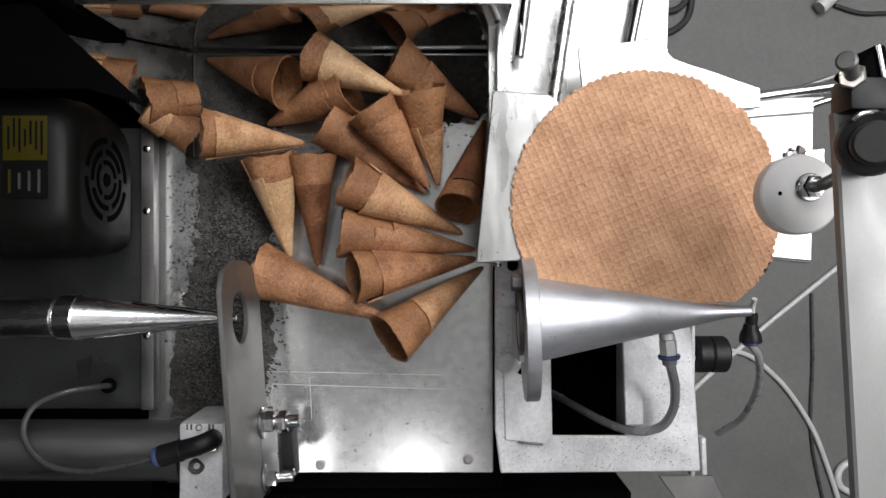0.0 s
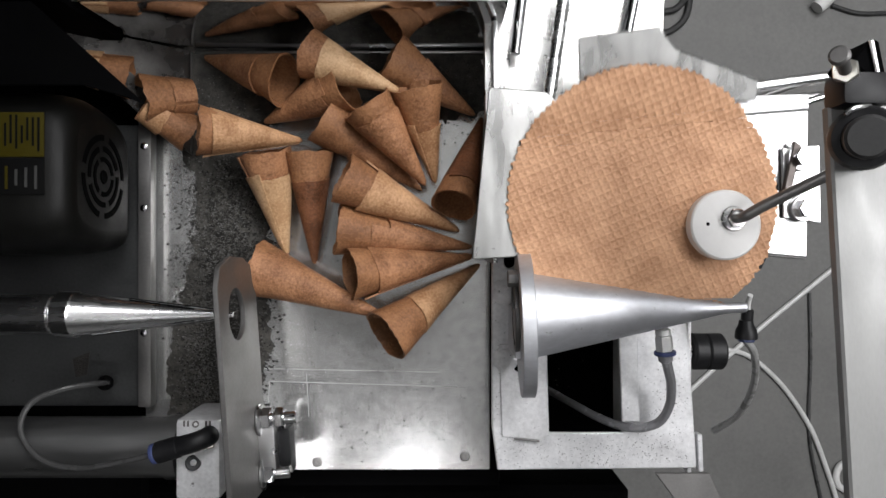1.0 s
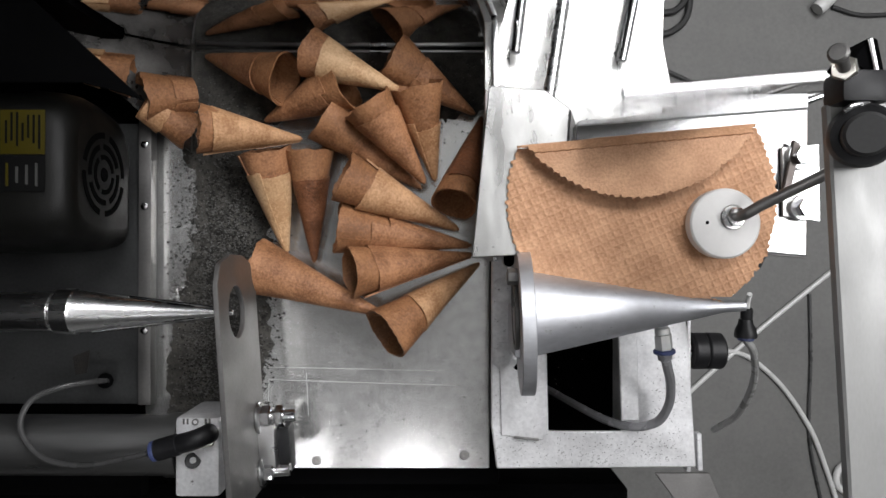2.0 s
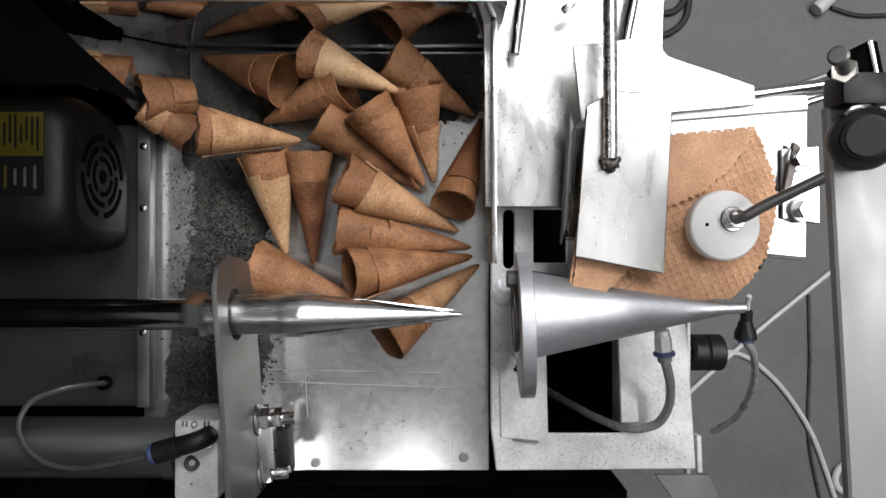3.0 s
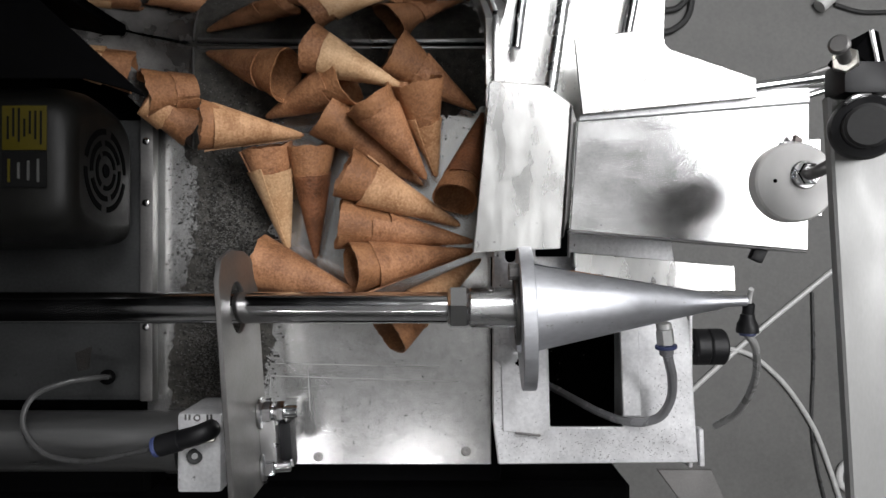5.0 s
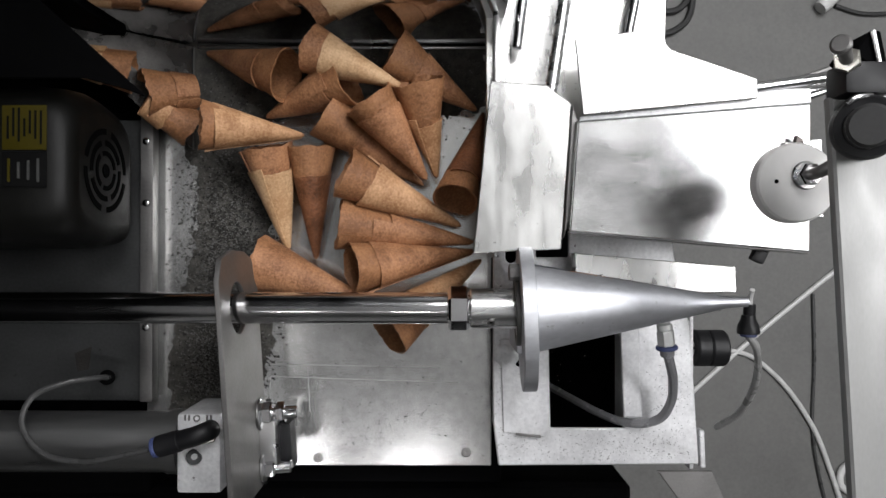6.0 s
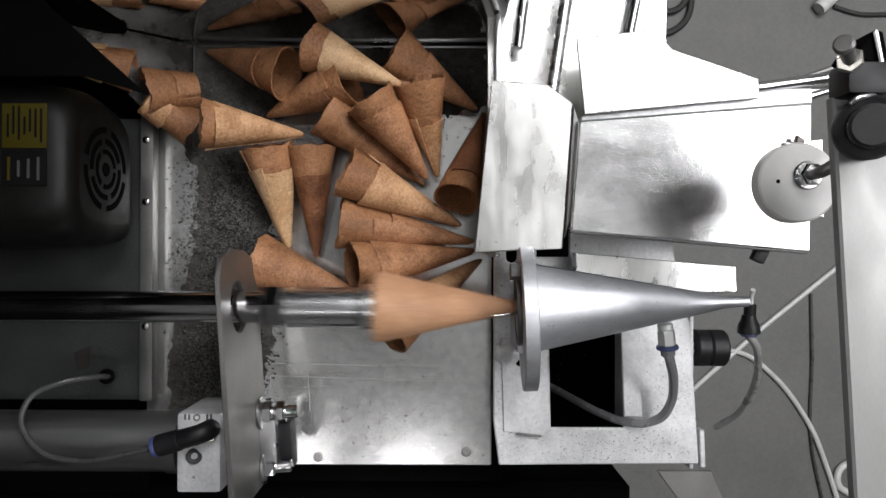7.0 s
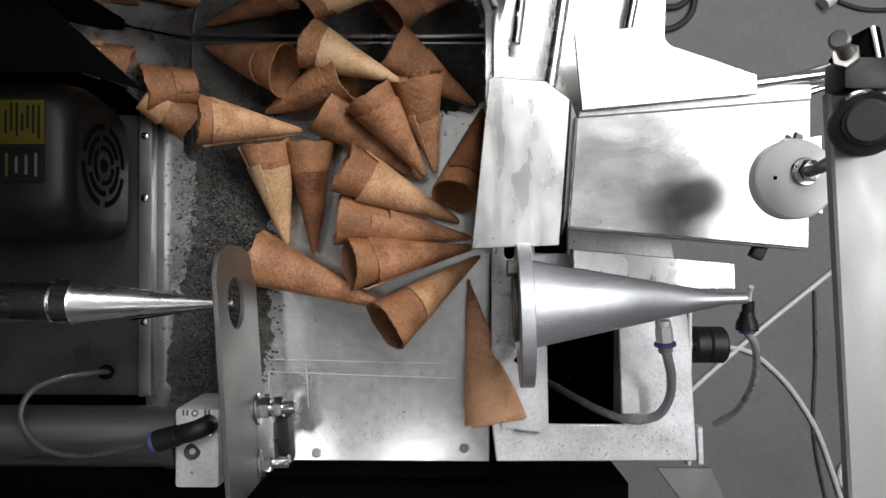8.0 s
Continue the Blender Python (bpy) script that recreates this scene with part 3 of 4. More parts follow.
part("cap_screw", ring_of((-0.1571, -0.1384, 0.0549), (-0.1566, -0.1379, 0.0565), 0.0020, 0.005, 20), BLACK, block, "black socket screw")
part("cap_screw", ring_of((-0.1557, -0.1139, 0.0549), (-0.1554, -0.1137, 0.0558), 0.0012, 0.0022, 16), DULL, block)
for mark_x in (-0.1630, -0.1605, -0.1490, -0.1465):
    part("mark", box((mark_x, -0.1135, 0.0551), (0.0012, 0.0036, 0.0004), 0), DULL, block, "faint engraved mark")
part("port", hexagon((-0.1495, -0.1235, 0.054), (-0.1471, -0.1215, 0.061), 0.0074), BRASS, cylinder, "brass port")
elbow_up = (-0.1454, -0.1201, 0.066)
elbow = part("elbow", hose([(elbow_up[0], elbow_up[1], 0.058), (elbow_up[0] - 0.001, elbow_up[1], 0.064), (elbow_up[0] - 0.007, elbow_up[1] - 0.002, 0.067), (elbow_up[0] - 0.018, elbow_up[1] - 0.005, 0.067)], 0.0062, 16), BLACK, cylinder, "black plastic elbow")
part("sleeve", rod((elbow_up[0] - 0.016, elbow_up[1] - 0.0045, 0.067), (elbow_up[0] - 0.030, elbow_up[1] - 0.0085, 0.067), 0.0068), BLACK, elbow)
part("collar", rod((elbow_up[0] - 0.0302, elbow_up[1] - 0.0086, 0.067), (elbow_up[0] - 0.033, elbow_up[1] - 0.0094, 0.067), 0.0064), BLUE, elbow, "blue plastic collar")
part("hose", hose([(elbow_up[0] - 0.032, elbow_up[1] - 0.009, 0.067), (-0.1946, -0.1338, 0.066), (-0.2248, -0.1397, 0.062), (-0.2508, -0.135, 0.06), (-0.2655, -0.1177, 0.058), (-0.2627, -0.1012, 0.052), (-0.2466, -0.0936, 0.045), (-0.2319, -0.0922, 0.034), (-0.2291, -0.0938, 0.022), (-0.2344, -0.0966, 0.008)], 0.0019), HOSE, cylinder, "grey air hose")

# ---- side cover, motor and the black shade panels round them ----
cover = thing("side_cover", (0, 0, 0), "dull steel side cover with a folded lip and small screws", "cover")
part("top_sheet", prism([(-0.42, -0.112), (-0.2105, -0.112), (-0.2105, 0.085), (-0.42, 0.085)], 0.008, 0.012), COVER, cover)
part("lip", box((-0.2055, -0.012, 0.011), (0.009, 0.2, 0.010), 0.001), DULL, cover, "folded steel lip")
for py in (0.0695, 0.0265, -0.06):
    part("screw", lathe([(0, 0), (0.0028, 0), (0.0024, 0.0012), (0.0012, 0.0018), (0, 0.0018)], (-0.2055, py, 0.016), (-0.2055, py, 0.03), 16), CHROME, cover)
# black ring whose colour stands in for the dark inside of a hole
part("hose_hole", ring_of((-0.2344, -0.0958, 0.012), (-0.2315, -0.0946, 0.018), 0.0021, 0.0052, 20), DARK, cover, "black ring drawn as the dark hose hole")
part("stain", prism([(-0.257, -0.0788, 0.012)[:2], (-0.2451, -0.074, 0.012)[:2], (-0.2471, -0.0899, 0.012)[:2], (-0.255, -0.0915, 0.012)[:2]], 0.0121, 0.0126, 0), SOOT, cover, "dark grease stain")
# black panels put where deep shade hides what lies below and to the left
cabinet = thing("shade_cabinet", (0, 0, 0), "black panels standing in for the deep shade under the tray", "cabinet")
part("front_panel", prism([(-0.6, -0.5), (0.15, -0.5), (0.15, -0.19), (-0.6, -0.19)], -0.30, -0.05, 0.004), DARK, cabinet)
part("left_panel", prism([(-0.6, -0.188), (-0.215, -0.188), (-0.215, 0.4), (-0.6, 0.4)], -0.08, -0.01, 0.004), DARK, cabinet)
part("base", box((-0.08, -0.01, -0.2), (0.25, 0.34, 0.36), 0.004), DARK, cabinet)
part("skirt", prism([(0.1862, -0.196, -0.1)[:2], (0.2336, -0.196, -0.1)[:2], (0.2522, -0.239, -0.1)[:2], (0.218, -0.239, -0.1)[:2]], -0.103, -0.1), DULL, cabinet, "dull slanting skirt")
# added black masses that block ceiling light and bright reflections from the tray
oven = thing("light_blocking_housing", (0, 0, 0), "tall black mass added beside the machine, keeping light off the tray", "oven")
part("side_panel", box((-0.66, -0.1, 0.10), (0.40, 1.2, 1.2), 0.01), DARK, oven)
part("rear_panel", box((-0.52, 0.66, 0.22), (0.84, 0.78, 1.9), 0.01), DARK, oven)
# added sheet that cuts off the view of the chute along a diagonal
part("slanting_mask", prism([(-0.2220, 0.1327), (-0.1600, 0.0767), (-0.1650, 0.0785), (-0.172, 0.081), (-0.194, 0.087), (-0.470, 0.087), (-0.470, 0.1327)], 0.118, 0.120, 0.0004), DARK, oven, "black sheet added as a slanting mask over the chute")
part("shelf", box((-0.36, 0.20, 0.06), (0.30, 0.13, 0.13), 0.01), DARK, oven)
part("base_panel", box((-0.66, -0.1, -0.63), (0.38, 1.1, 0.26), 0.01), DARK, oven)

motor = thing("blower_motor", (-0.21, 0.043, 0.064), "dark grey motor housing with a round vent and yellow label", "motor")
def rounded(corners, steps=7):
    """An outline with each corner (y, z, radius) rounded off."""
    out, n = [], len(corners)
    for k, (y, z, r) in enumerate(corners):
        here = Vector((y, z))
        before = (Vector(corners[k - 1][:2]) - here).normalized()
        after = (Vector(corners[(k + 1) % n][:2]) - here).normalized()
        p, q = here + before * r, here + after * r
        for i in range(steps + 1):
            t = i / steps
            out.append(tuple(p * (1 - t) ** 2 + here * 2 * t * (1 - t) + q * t * t))
    return out


face = rounded([(-0.047, -0.046, 0.007), (0.040, -0.046, 0.024), (0.051, 0.010, 0.014), (0.040, 0.0445, 0.019), (-0.040, 0.0445, 0.018), (-0.050, 0.005, 0.02)])
shell = bmesh.new()
loops = []
for depth, inset in ((-0.13, 0.0), (-0.030, 0.0), (-0.018, 0.0008), (-0.010, 0.0026), (-0.0045, 0.0056), (-0.0012, 0.0098), (0.0, 0.0140), (0.0, 0.0150), (0.0, 0.0300)):
    grow = 1 - inset / 0.047
    loops.append([shell.verts.new((depth, y * grow, z * grow)) for y, z in face])
for low, high in zip(loops, loops[1:]):
    for k in range(len(face)):
        shell.faces.new((low[k], low[(k + 1) % len(face)], high[(k + 1) % len(face)], high[k]))
shell.faces.new(loops[0]), shell.faces.new(loops[-1])
bmesh.ops.recalc_face_normals(shell, faces=shell.faces)
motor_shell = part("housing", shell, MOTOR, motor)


def vent_slot(r0, r1, a0, a1):
    bm = bmesh.new()
    n = 10
    rows = []
    for x in (-0.0015, 0.0004):
        rows.append([[bm.verts.new((x, r * math.cos(a), r * math.sin(a))) for a in (radians(a0 + (a1 - a0) * i / n) for i in range(n + 1))] for r in (r0, r1)])
    for i in range(n):
        bm.faces.new((rows[1][0][i], rows[1][1][i], rows[1][1][i + 1], rows[1][0][i + 1]))
        bm.faces.new((rows[0][0][i], rows[1][0][i], rows[1][0][i + 1], rows[0][0][i + 1]))
        bm.faces.new((rows[0][1][i], rows[1][1][i], rows[1][1][i + 1], rows[0][1][i + 1]))
    bmesh.ops.recalc_face_normals(bm, faces=bm.faces)
    return bm


for ring, (r0, r1, count) in enumerate(((0.0225, 0.0262, 4), (0.0158, 0.0192, 4), (0.0095, 0.0125, 3))):
    for k in range(count):
        a0 = 20 * ring + 360 / count * k
        part("vent_slot", vent_slot(r0, r1, a0, a0 + 360 / count - 14), DARK, motor_shell)
part("vent_hub", lathe([(0, 0), (0.0045, 0), (0.004, 0.0006), (0, 0.0006)], (0, 0, 0), (1, 0, 0), 20), DARK, motor_shell)
label_z = 0.0448
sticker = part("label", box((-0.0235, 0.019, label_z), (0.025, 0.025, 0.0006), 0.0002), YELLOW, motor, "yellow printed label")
for k in range(7):
    part("print_bar", box((-0.0140 - 0.0031 * k, 0.019 + 0.0015 * (k % 3), label_z + 0.0005), (0.0011, 0.019 - 0.003 * (k % 4), 0.0004), 0), INK, sticker, "line of dark print")
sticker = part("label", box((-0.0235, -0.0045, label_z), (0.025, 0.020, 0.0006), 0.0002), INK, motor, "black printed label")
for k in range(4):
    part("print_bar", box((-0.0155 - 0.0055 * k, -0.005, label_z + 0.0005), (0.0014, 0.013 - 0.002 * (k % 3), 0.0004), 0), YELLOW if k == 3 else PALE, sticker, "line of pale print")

# ---- beam and clamp near the camera ----
beam = thing("support_beam", (0, 0, 0), "broad grey steel bar with a black cylinder clamp", "beam")
part("bar", prism([(0.161, 0.0568), (0.2124, 0.0582), (0.2450, -0.57), (0.1960, -0.57)], 0.204, 0.21, 0.001), BEAMPAINT, beam)
part("foot", box((0.222, -0.545, -0.278), (0.04, 0.04, 0.964), 0.003), STEEL, beam)
clamp = part("clamp", lathe([(0.0085, 0), (0.0118, 0), (0.0128, 0.002), (0.0128, 0.012), (0.0116, 0.0145), (0.0085, 0.0145), (0.0085, 0)], (0.1741, 0.0428, 0.2105), (0.1618, 0.0397, 0.235), 40), BLACK, beam, "black clamp ring")
part("cylinder", rod((0.174, 0.0428, 0.211), (0.1622, 0.0397, 0.235), 0.0084, 36, 0.0012), RUBBER, clamp, "dull black cylinder end")
part("rim", hose([(0.1607, 0.0506, 0.222), (0.1632, 0.0526, 0.223), (0.1672, 0.0535, 0.223), (0.1705, 0.0537, 0.222)], 0.0012), STEEL, clamp, "bright rim")
part("mount", box((0.1712, 0.0617, 0.213), (0.0205, 0.0135, 0.016), 0.003), BLACK, beam, "black valve body")
valve = part("valve_screw", hexagon((0.1676, 0.0689, 0.212), (0.1607, 0.0682, 0.222), 0.0052), BRASS, beam, "dull brass valve screw")
part("stem", rod((0.1607, 0.0682, 0.222), (0.153, 0.0703, 0.232), 0.0026, 18), DULL, valve)
part("knob", lathe([(0, 0), (0.0034, 0), (0.0039, 0.001), (0.0039, 0.003), (0.003, 0.004), (0, 0.0042)], (0.1548, 0.0711, 0.229), (0.1478, 0.0718, 0.238), 24), DULL, valve, "round steel knob")
part("angle", prism([(0.1768, 0.0771), (0.1845, 0.0872), (0.1883, 0.0867), (0.1912, 0.0723), (0.1864, 0.0699)], 0.18, 0.2), DARK, beam, "black angle bracket")
part("angle_edge", prism([(0.183, 0.0866), (0.1851, 0.0871), (0.188, 0.0718), (0.1861, 0.0713)], 0.2004, 0.202), STEEL, beam, "bright bracket edge")

# ---- nylon presser ----
PRESS_LOW = Vector((0.1640, 0.0116, 0.1015))
PRESS_HIGH = Vector((0.1785, 0.0272, 0.150))
press = thing("nylon_presser", PRESS_LOW, "round white nylon presser with a nut and steel arm", "presser")
disc = part("disc", lathe([(0, -0.0095), (0.0192, -0.0095), (0.0202, -0.0085), (0.0202, -0.001), (0.0192, 0), (0, 0)], (0, 0, 0), (0, 0, 1), 48), PRESSNYLON, press, "white nylon disc")
part("hole", rod((-0.0105, 0.0005, -0.002), (-0.0105, 0.0005, 0.0003), 0.0013, 14), DARK, disc, "small dark hole")
part("nut", hexagon((0.004, 0.0035, 0), (0.004, 0.0035, 0.006), 0.0060), CHROME, press, "bright hexagonal nut")
part("washer", rod((0.004, 0.0035, 0), (0.004, 0.0035, 0.0012), 0.0072), STEEL, press)
part("arm", hose([(0.004, 0.0035, 0.004), (0.006, 0.0045, 0.011), (0.014, 0.010, 0.017), (0.03, 0.0195, 0.028), (0.05, 0.031, 0.041)], 0.0031, 16), DULL, press, "dull steel arm")

# ---- hoses on the floor ----


def floor_hose(points, r, mat, label):
    loose("floor_hose", hose([(x, y, FLOOR_Z + r) for x, y, z in points], r), mat, label, "hose", "hoses on the floor")


floor_hose([(0.7354, -0.0216, -0.75), (0.6738, -0.0709, -0.75), (0.5711, -0.1551, -0.75), (0.4581, -0.2558, -0.75), (0.4067, -0.3071, -0.75)], 0.0045, PALEHOSE, "pale air hose lying across the concrete floor")
floor_hose([(0.4067, -0.2044, -0.75), (0.53, -0.1859, -0.75), (0.607, -0.2332, -0.75), (0.6687, -0.3174, -0.75), (0.7026, -0.3996, -0.75), (0.7354, -0.5023, -0.75)], 0.0045, PALEHOSE, "pale air hose curving over the concrete floor")
floor_hose([(0.6738, -0.0811, -0.75), (0.6758, -0.2044, -0.75), (0.6738, -0.3482, -0.75), (0.7046, -0.5023, -0.75)], 0.003, HOSE, "thin grey hose on the concrete floor")
floor_hose([(0.756, -0.3811, -0.75), (0.7251, -0.3996, -0.75), (0.7231, -0.4304, -0.75), (0.756, -0.4509, -0.75)], 0.006, PALEHOSE, "coiled pale hose end on the floor")
floor_hose([(0.3862, 0.3913, -0.75), (0.4221, 0.3996, -0.75), (0.4499, 0.4324, -0.75), (0.456, 0.5146, -0.75)], 0.006, RUBBER, "black cable looped on the floor")
floor_hose([(0.3965, 0.4324, -0.75), (0.4273, 0.4376, -0.75), (0.4458, 0.4632, -0.75), (0.4437, 0.5146, -0.75)], 0.006, RUBBER, "black cable looped on the floor")
floor_hose([(0.7149, 0.4447, -0.75), (0.7662, 0.4304, -0.75), (0.8381, 0.4324, -0.75)], 0.004, RUBBER, "thin black cable on the floor")
floor_hose([(0.4067, 0.3297, -0.75), (0.4684, 0.2989, -0.75), (0.53, 0.2475, -0.75), (0.6122, 0.227, -0.75)], 0.004, HOSE, "grey hose lying behind the machine")
loose("bottle_cap", lathe([(0, 0), (0.012, 0), (0.013, 0.01), (0.010, 0.05), (0, 0.052)], (0.6813, 0.4368, -0.745), (0.7222, 0.4716, -0.745), 20), NYLON, "white plastic foot on the floor", "plastic foot")

# ---- crumbs ----


def crumbs(name, spots, mat, label, seed, area=(-0.199, 0.032, -0.158, 0.136), level=0.0002):
    rng = random.Random(seed)
    verts, faces = [], []
    for cx, cy, sx, sy, count, size in spots:
        for _ in range(count):
            x, y = rng.gauss(cx, sx), rng.gauss(cy, sy)
            if not (area[0] < x < area[1] and area[2] < y < area[3]):
                continue
            r = size * rng.uniform(0.4, 1.2)
            k, turn = len(verts), rng.uniform(0, 6.28)
            for i in range(3):
                verts.append((x + r * math.cos(turn + 2.1 * i), y + r * math.sin(turn + 2.1 * i) * rng.uniform(0.5, 1), level))
            verts.append((x, y, level + r * rng.uniform(0.3, 0.9)))
            faces += [(k, k + 1, k + 3), (k + 1, k + 2, k + 3), (k + 2, k, k + 3)]
    mesh = bpy.data.meshes.new(name)
    mesh.from_pydata(verts, [], faces)
    mesh.materials.append(mat)
    return tagged(new(name, mesh), label, "crumbs", kind="stuff")


def dust_film(corners, label):
    """A thin dark sheet with a ragged edge, for caked dust and the darkened back floor."""
    edge = []
    for (x0, y0), (x1, y1) in zip(corners, corners[1:] + corners[:1]):
        for k in range(24):
            x, y = x0 + (x1 - x0) * k / 24, y0 + (y1 - y0) * k / 24
            edge.append((x + 0.005 * noise.noise((x * 150, y * 150, 0)) + 0.003 * noise.noise((x * 700, y * 700, 2)),
                         y + 0.005 * noise.noise((x * 150, y * 150, 7)) + 0.003 * noise.noise((x * 700, y * 700, 9))))
    return loose("dust_and_dark_strip", prism(edge, 0.0001, 0.0005, 0), GRIME, label, "dust", kind="stuff", smooth=False)


# caked dust at left; the back strip puts the floor's dim look into colour
dust_film([(-0.1835, 0.1441), (-0.0747, 0.1441), (0.0325, 0.1441), (0.0325, 0.0954), (0.0024, 0.0905), (-0.0341, 0.0958), (-0.0909, 0.0938), (-0.1193, 0.0889), (-0.1307, 0.0727), (-0.1331, 0.0572), (-0.1258, 0.0369), (-0.1226, 0.0045),
           (-0.1258, -0.0321), (-0.121, -0.0727), (-0.1348, -0.1205), (-0.194, -0.1205), (-0.1948, -0.0808), (-0.1843, -0.0321), (-0.1753, 0.0085), (-0.1753, 0.0451), (-0.1826, 0.0613), (-0.1859, 0.0816), (-0.1859, 0.1059)], "dark burnt dust caked on the tray floor, with a darkening strip along its back")
crumbs("dark_crumbs", [(-0.158, -0.02, 0.012, 0.05, 4200, 0.0012), (-0.165, -0.085, 0.012, 0.02, 900, 0.0012), (-0.15, 0.03, 0.012, 0.02, 700, 0.0011),
                       (-0.09, -0.09, 0.05, 0.04, 160, 0.0006), (0.0, 0.11, 0.03, 0.02, 500, 0.001), (-0.05, -0.14, 0.06, 0.012, 150, 0.0006), (-0.05, -0.105, 0.05, 0.03, 110, 0.0005)], GRIME, "dark burnt crumbs scattered over the tray floor", 3)
crumbs("grey_crumbs", [(-0.156, -0.03, 0.014, 0.055, 3000, 0.0010), (-0.162, -0.09, 0.014, 0.025, 1100, 0.0010), (-0.06, 0.115, 0.07, 0.015, 300, 0.0008)], CONCRETE, "grey dust grains on the burnt dust", 6, level=0.0006)
crumbs("charred_crumbs", [(-0.152, -0.03, 0.015, 0.055, 3600, 0.0013), (-0.158, -0.09, 0.014, 0.025, 1200, 0.0013), (-0.132, -0.045, 0.006, 0.04, 350, 0.0009), (-0.06, 0.115, 0.07, 0.015, 300, 0.0009)], SOOT, "black charred crumbs on the burnt dust", 16, level=0.0006)
crumbs("pale_crumbs", [(-0.13, -0.05, 0.04, 0.06, 500, 0.0007), (-0.05, -0.10, 0.045, 0.03, 900, 0.0005)], NYLON, "pale dust and crumbs on the tray floor", 4)
crumbs("plate_specks", [(0.045, 0.11, 0.02, 0.05, 260, 0.0006), (0.03, 0.06, 0.008, 0.03, 90, 0.0007), (0.09, 0.12, 0.03, 0.03, 120, 0.0006)], GRIME, "dark specks scattered over the bright cover plate", 8,
       (0.031, 0.14, 0.03, 0.17), 0.0602)
crumbs("frame_specks", [(0.05, -0.10, 0.015, 0.04, 420, 0.0005), (0.12, -0.14, 0.04, 0.008, 420, 0.0005), (0.155, -0.1, 0.008, 0.03, 200, 0.0005)], GRIME, "dark specks on the pale machine frame", 9,
       (0.037, 0.168, -0.148, -0.02), 0.0302)
for p0, p1 in (((-0.1356, -0.0877, 0.0), (-0.0008, -0.0905, 0.0)), ((-0.1226, -0.097, 0.0), (0.0126, -0.1011, 0.0)), ((-0.1226, -0.097, 0.0), (-0.1234, -0.1205, 0.0)), ((-0.0958, -0.0921, 0.0), (-0.0942, -0.1222, 0.0))):
    part("scratch", rod((p0[0], p0[1], -0.0001), (p1[0], p1[1], -0.0001), 0.0003, 6), NYLON, tray, "bright scratched line")
loose("tray_screw", lathe([(0, 0), (0.0036, 0), (0.003, 0.0011), (0.0012, 0.0012), (0, 0.0005)], (-0.0881, -0.155, 0.0), (-0.0701, -0.1234, 0.1), 20), DULL, "flat screw head in the tray floor", "screw", "tray screws")
loose("tray_screw", lathe([(0, 0), (0.0036, 0), (0.003, 0.0011), (0.0012, 0.0012), (0, 0.0005)], (0.0179, -0.151, 0.0), (0.0142, -0.1202, 0.1), 20), DULL, "flat screw head in the tray floor", "screw", "tray screws")

# ---- rolled cones in the tray ----


def wrap(length, radius, v0, v1, lift, thick, start, sweep, ragged, seed, flat, slant=0.0):
    """One turn of rolled wafer: a shell from v0 to v1 of the slant length, tip at the origin, opening along +z."""
    rng = random.Random(seed)
    bm = bmesh.new()
    n, rows = 36, 12
    phase = [rng.uniform(0, 6.28) for _ in range(4)]
    grids = []
    for layer in (0, 1):
        grid = []
        for j in range(rows + 1):
            ring = []
            for i in range(n + 1):
                a = radians(start + sweep * i / n)
                edge = ragged * (math.sin(3 * a + phase[0]) + 0.6 * math.sin(7 * a + phase[1]) + 0.5 * math.sin(17 * a + phase[2]) + 0.35 * math.sin(29 * a + phase[3]))
                v = v0 + (v1 + slant * (i / n - 0.5) + edge / length - v0) * j / rows
                dent = 1 + 0.035 * math.sin(2 * a + phase[1] + 3.1 * v) + 0.02 * math.sin(3 * a + phase[2] - 7 * v)
                r = max(0.0011, radius * v * dent + lift + 0.0007 * i / n + (0 if layer else -thick))
                ring.append(bm.verts.new((r * math.cos(a), r * math.sin(a) * flat, v * length)))
            grid.append(ring)
        grids.append(grid)
    inner, outer = grids
    for j in range(rows):
        for i in range(n):
            bm.faces.new((outer[j][i], outer[j][i + 1], outer[j + 1][i + 1], outer[j + 1][i]))
            bm.faces.new((inner[j][i], inner[j + 1][i], inner[j + 1][i + 1], inner[j][i + 1]))
    for i in range(n):
        bm.faces.new((outer[rows][i], outer[rows][i + 1], inner[rows][i + 1], inner[rows][i]))
    for j in range(rows):
        bm.faces.new((outer[j][0], outer[j + 1][0], inner[j + 1][0], inner[j][0]))
        bm.faces.new((outer[j][n], inner[j][n], inner[j + 1][n], outer[j + 1][n]))
    return bm


def cut_cone(centre, rim, v0, wide, tone, seed, label):
    """The rim end of a cone, cut off at v0, for the added pieces on the chute."""
    centre, rim = Vector(centre), Vector(rim)
    axis = (rim - centre).normalized()
    ob = new("wafer_cone")
    ob.empty_display_size = 0.01
    ob.matrix_basis = axis_matrix(rim - axis * 0.1, rim)
    part("inner_wrap", wrap(0.1, wide, v0, 1.0, 0.0, 0.0015, 0, 364, 0.0008, seed, 0.95), RIM_TONE, ob, "inner wrap, darkened for the shade at the rim")
    part("outer_wrap", wrap(0.1, wide, v0, 0.82, 0.0013, 0.0012, 60, 350, 0.0004, seed + 50, 0.95), CONE_TONES[tone], ob, "mottled outer wrap")
    return tagged(ob, label, "wafer cone", "broken cones on the chute")


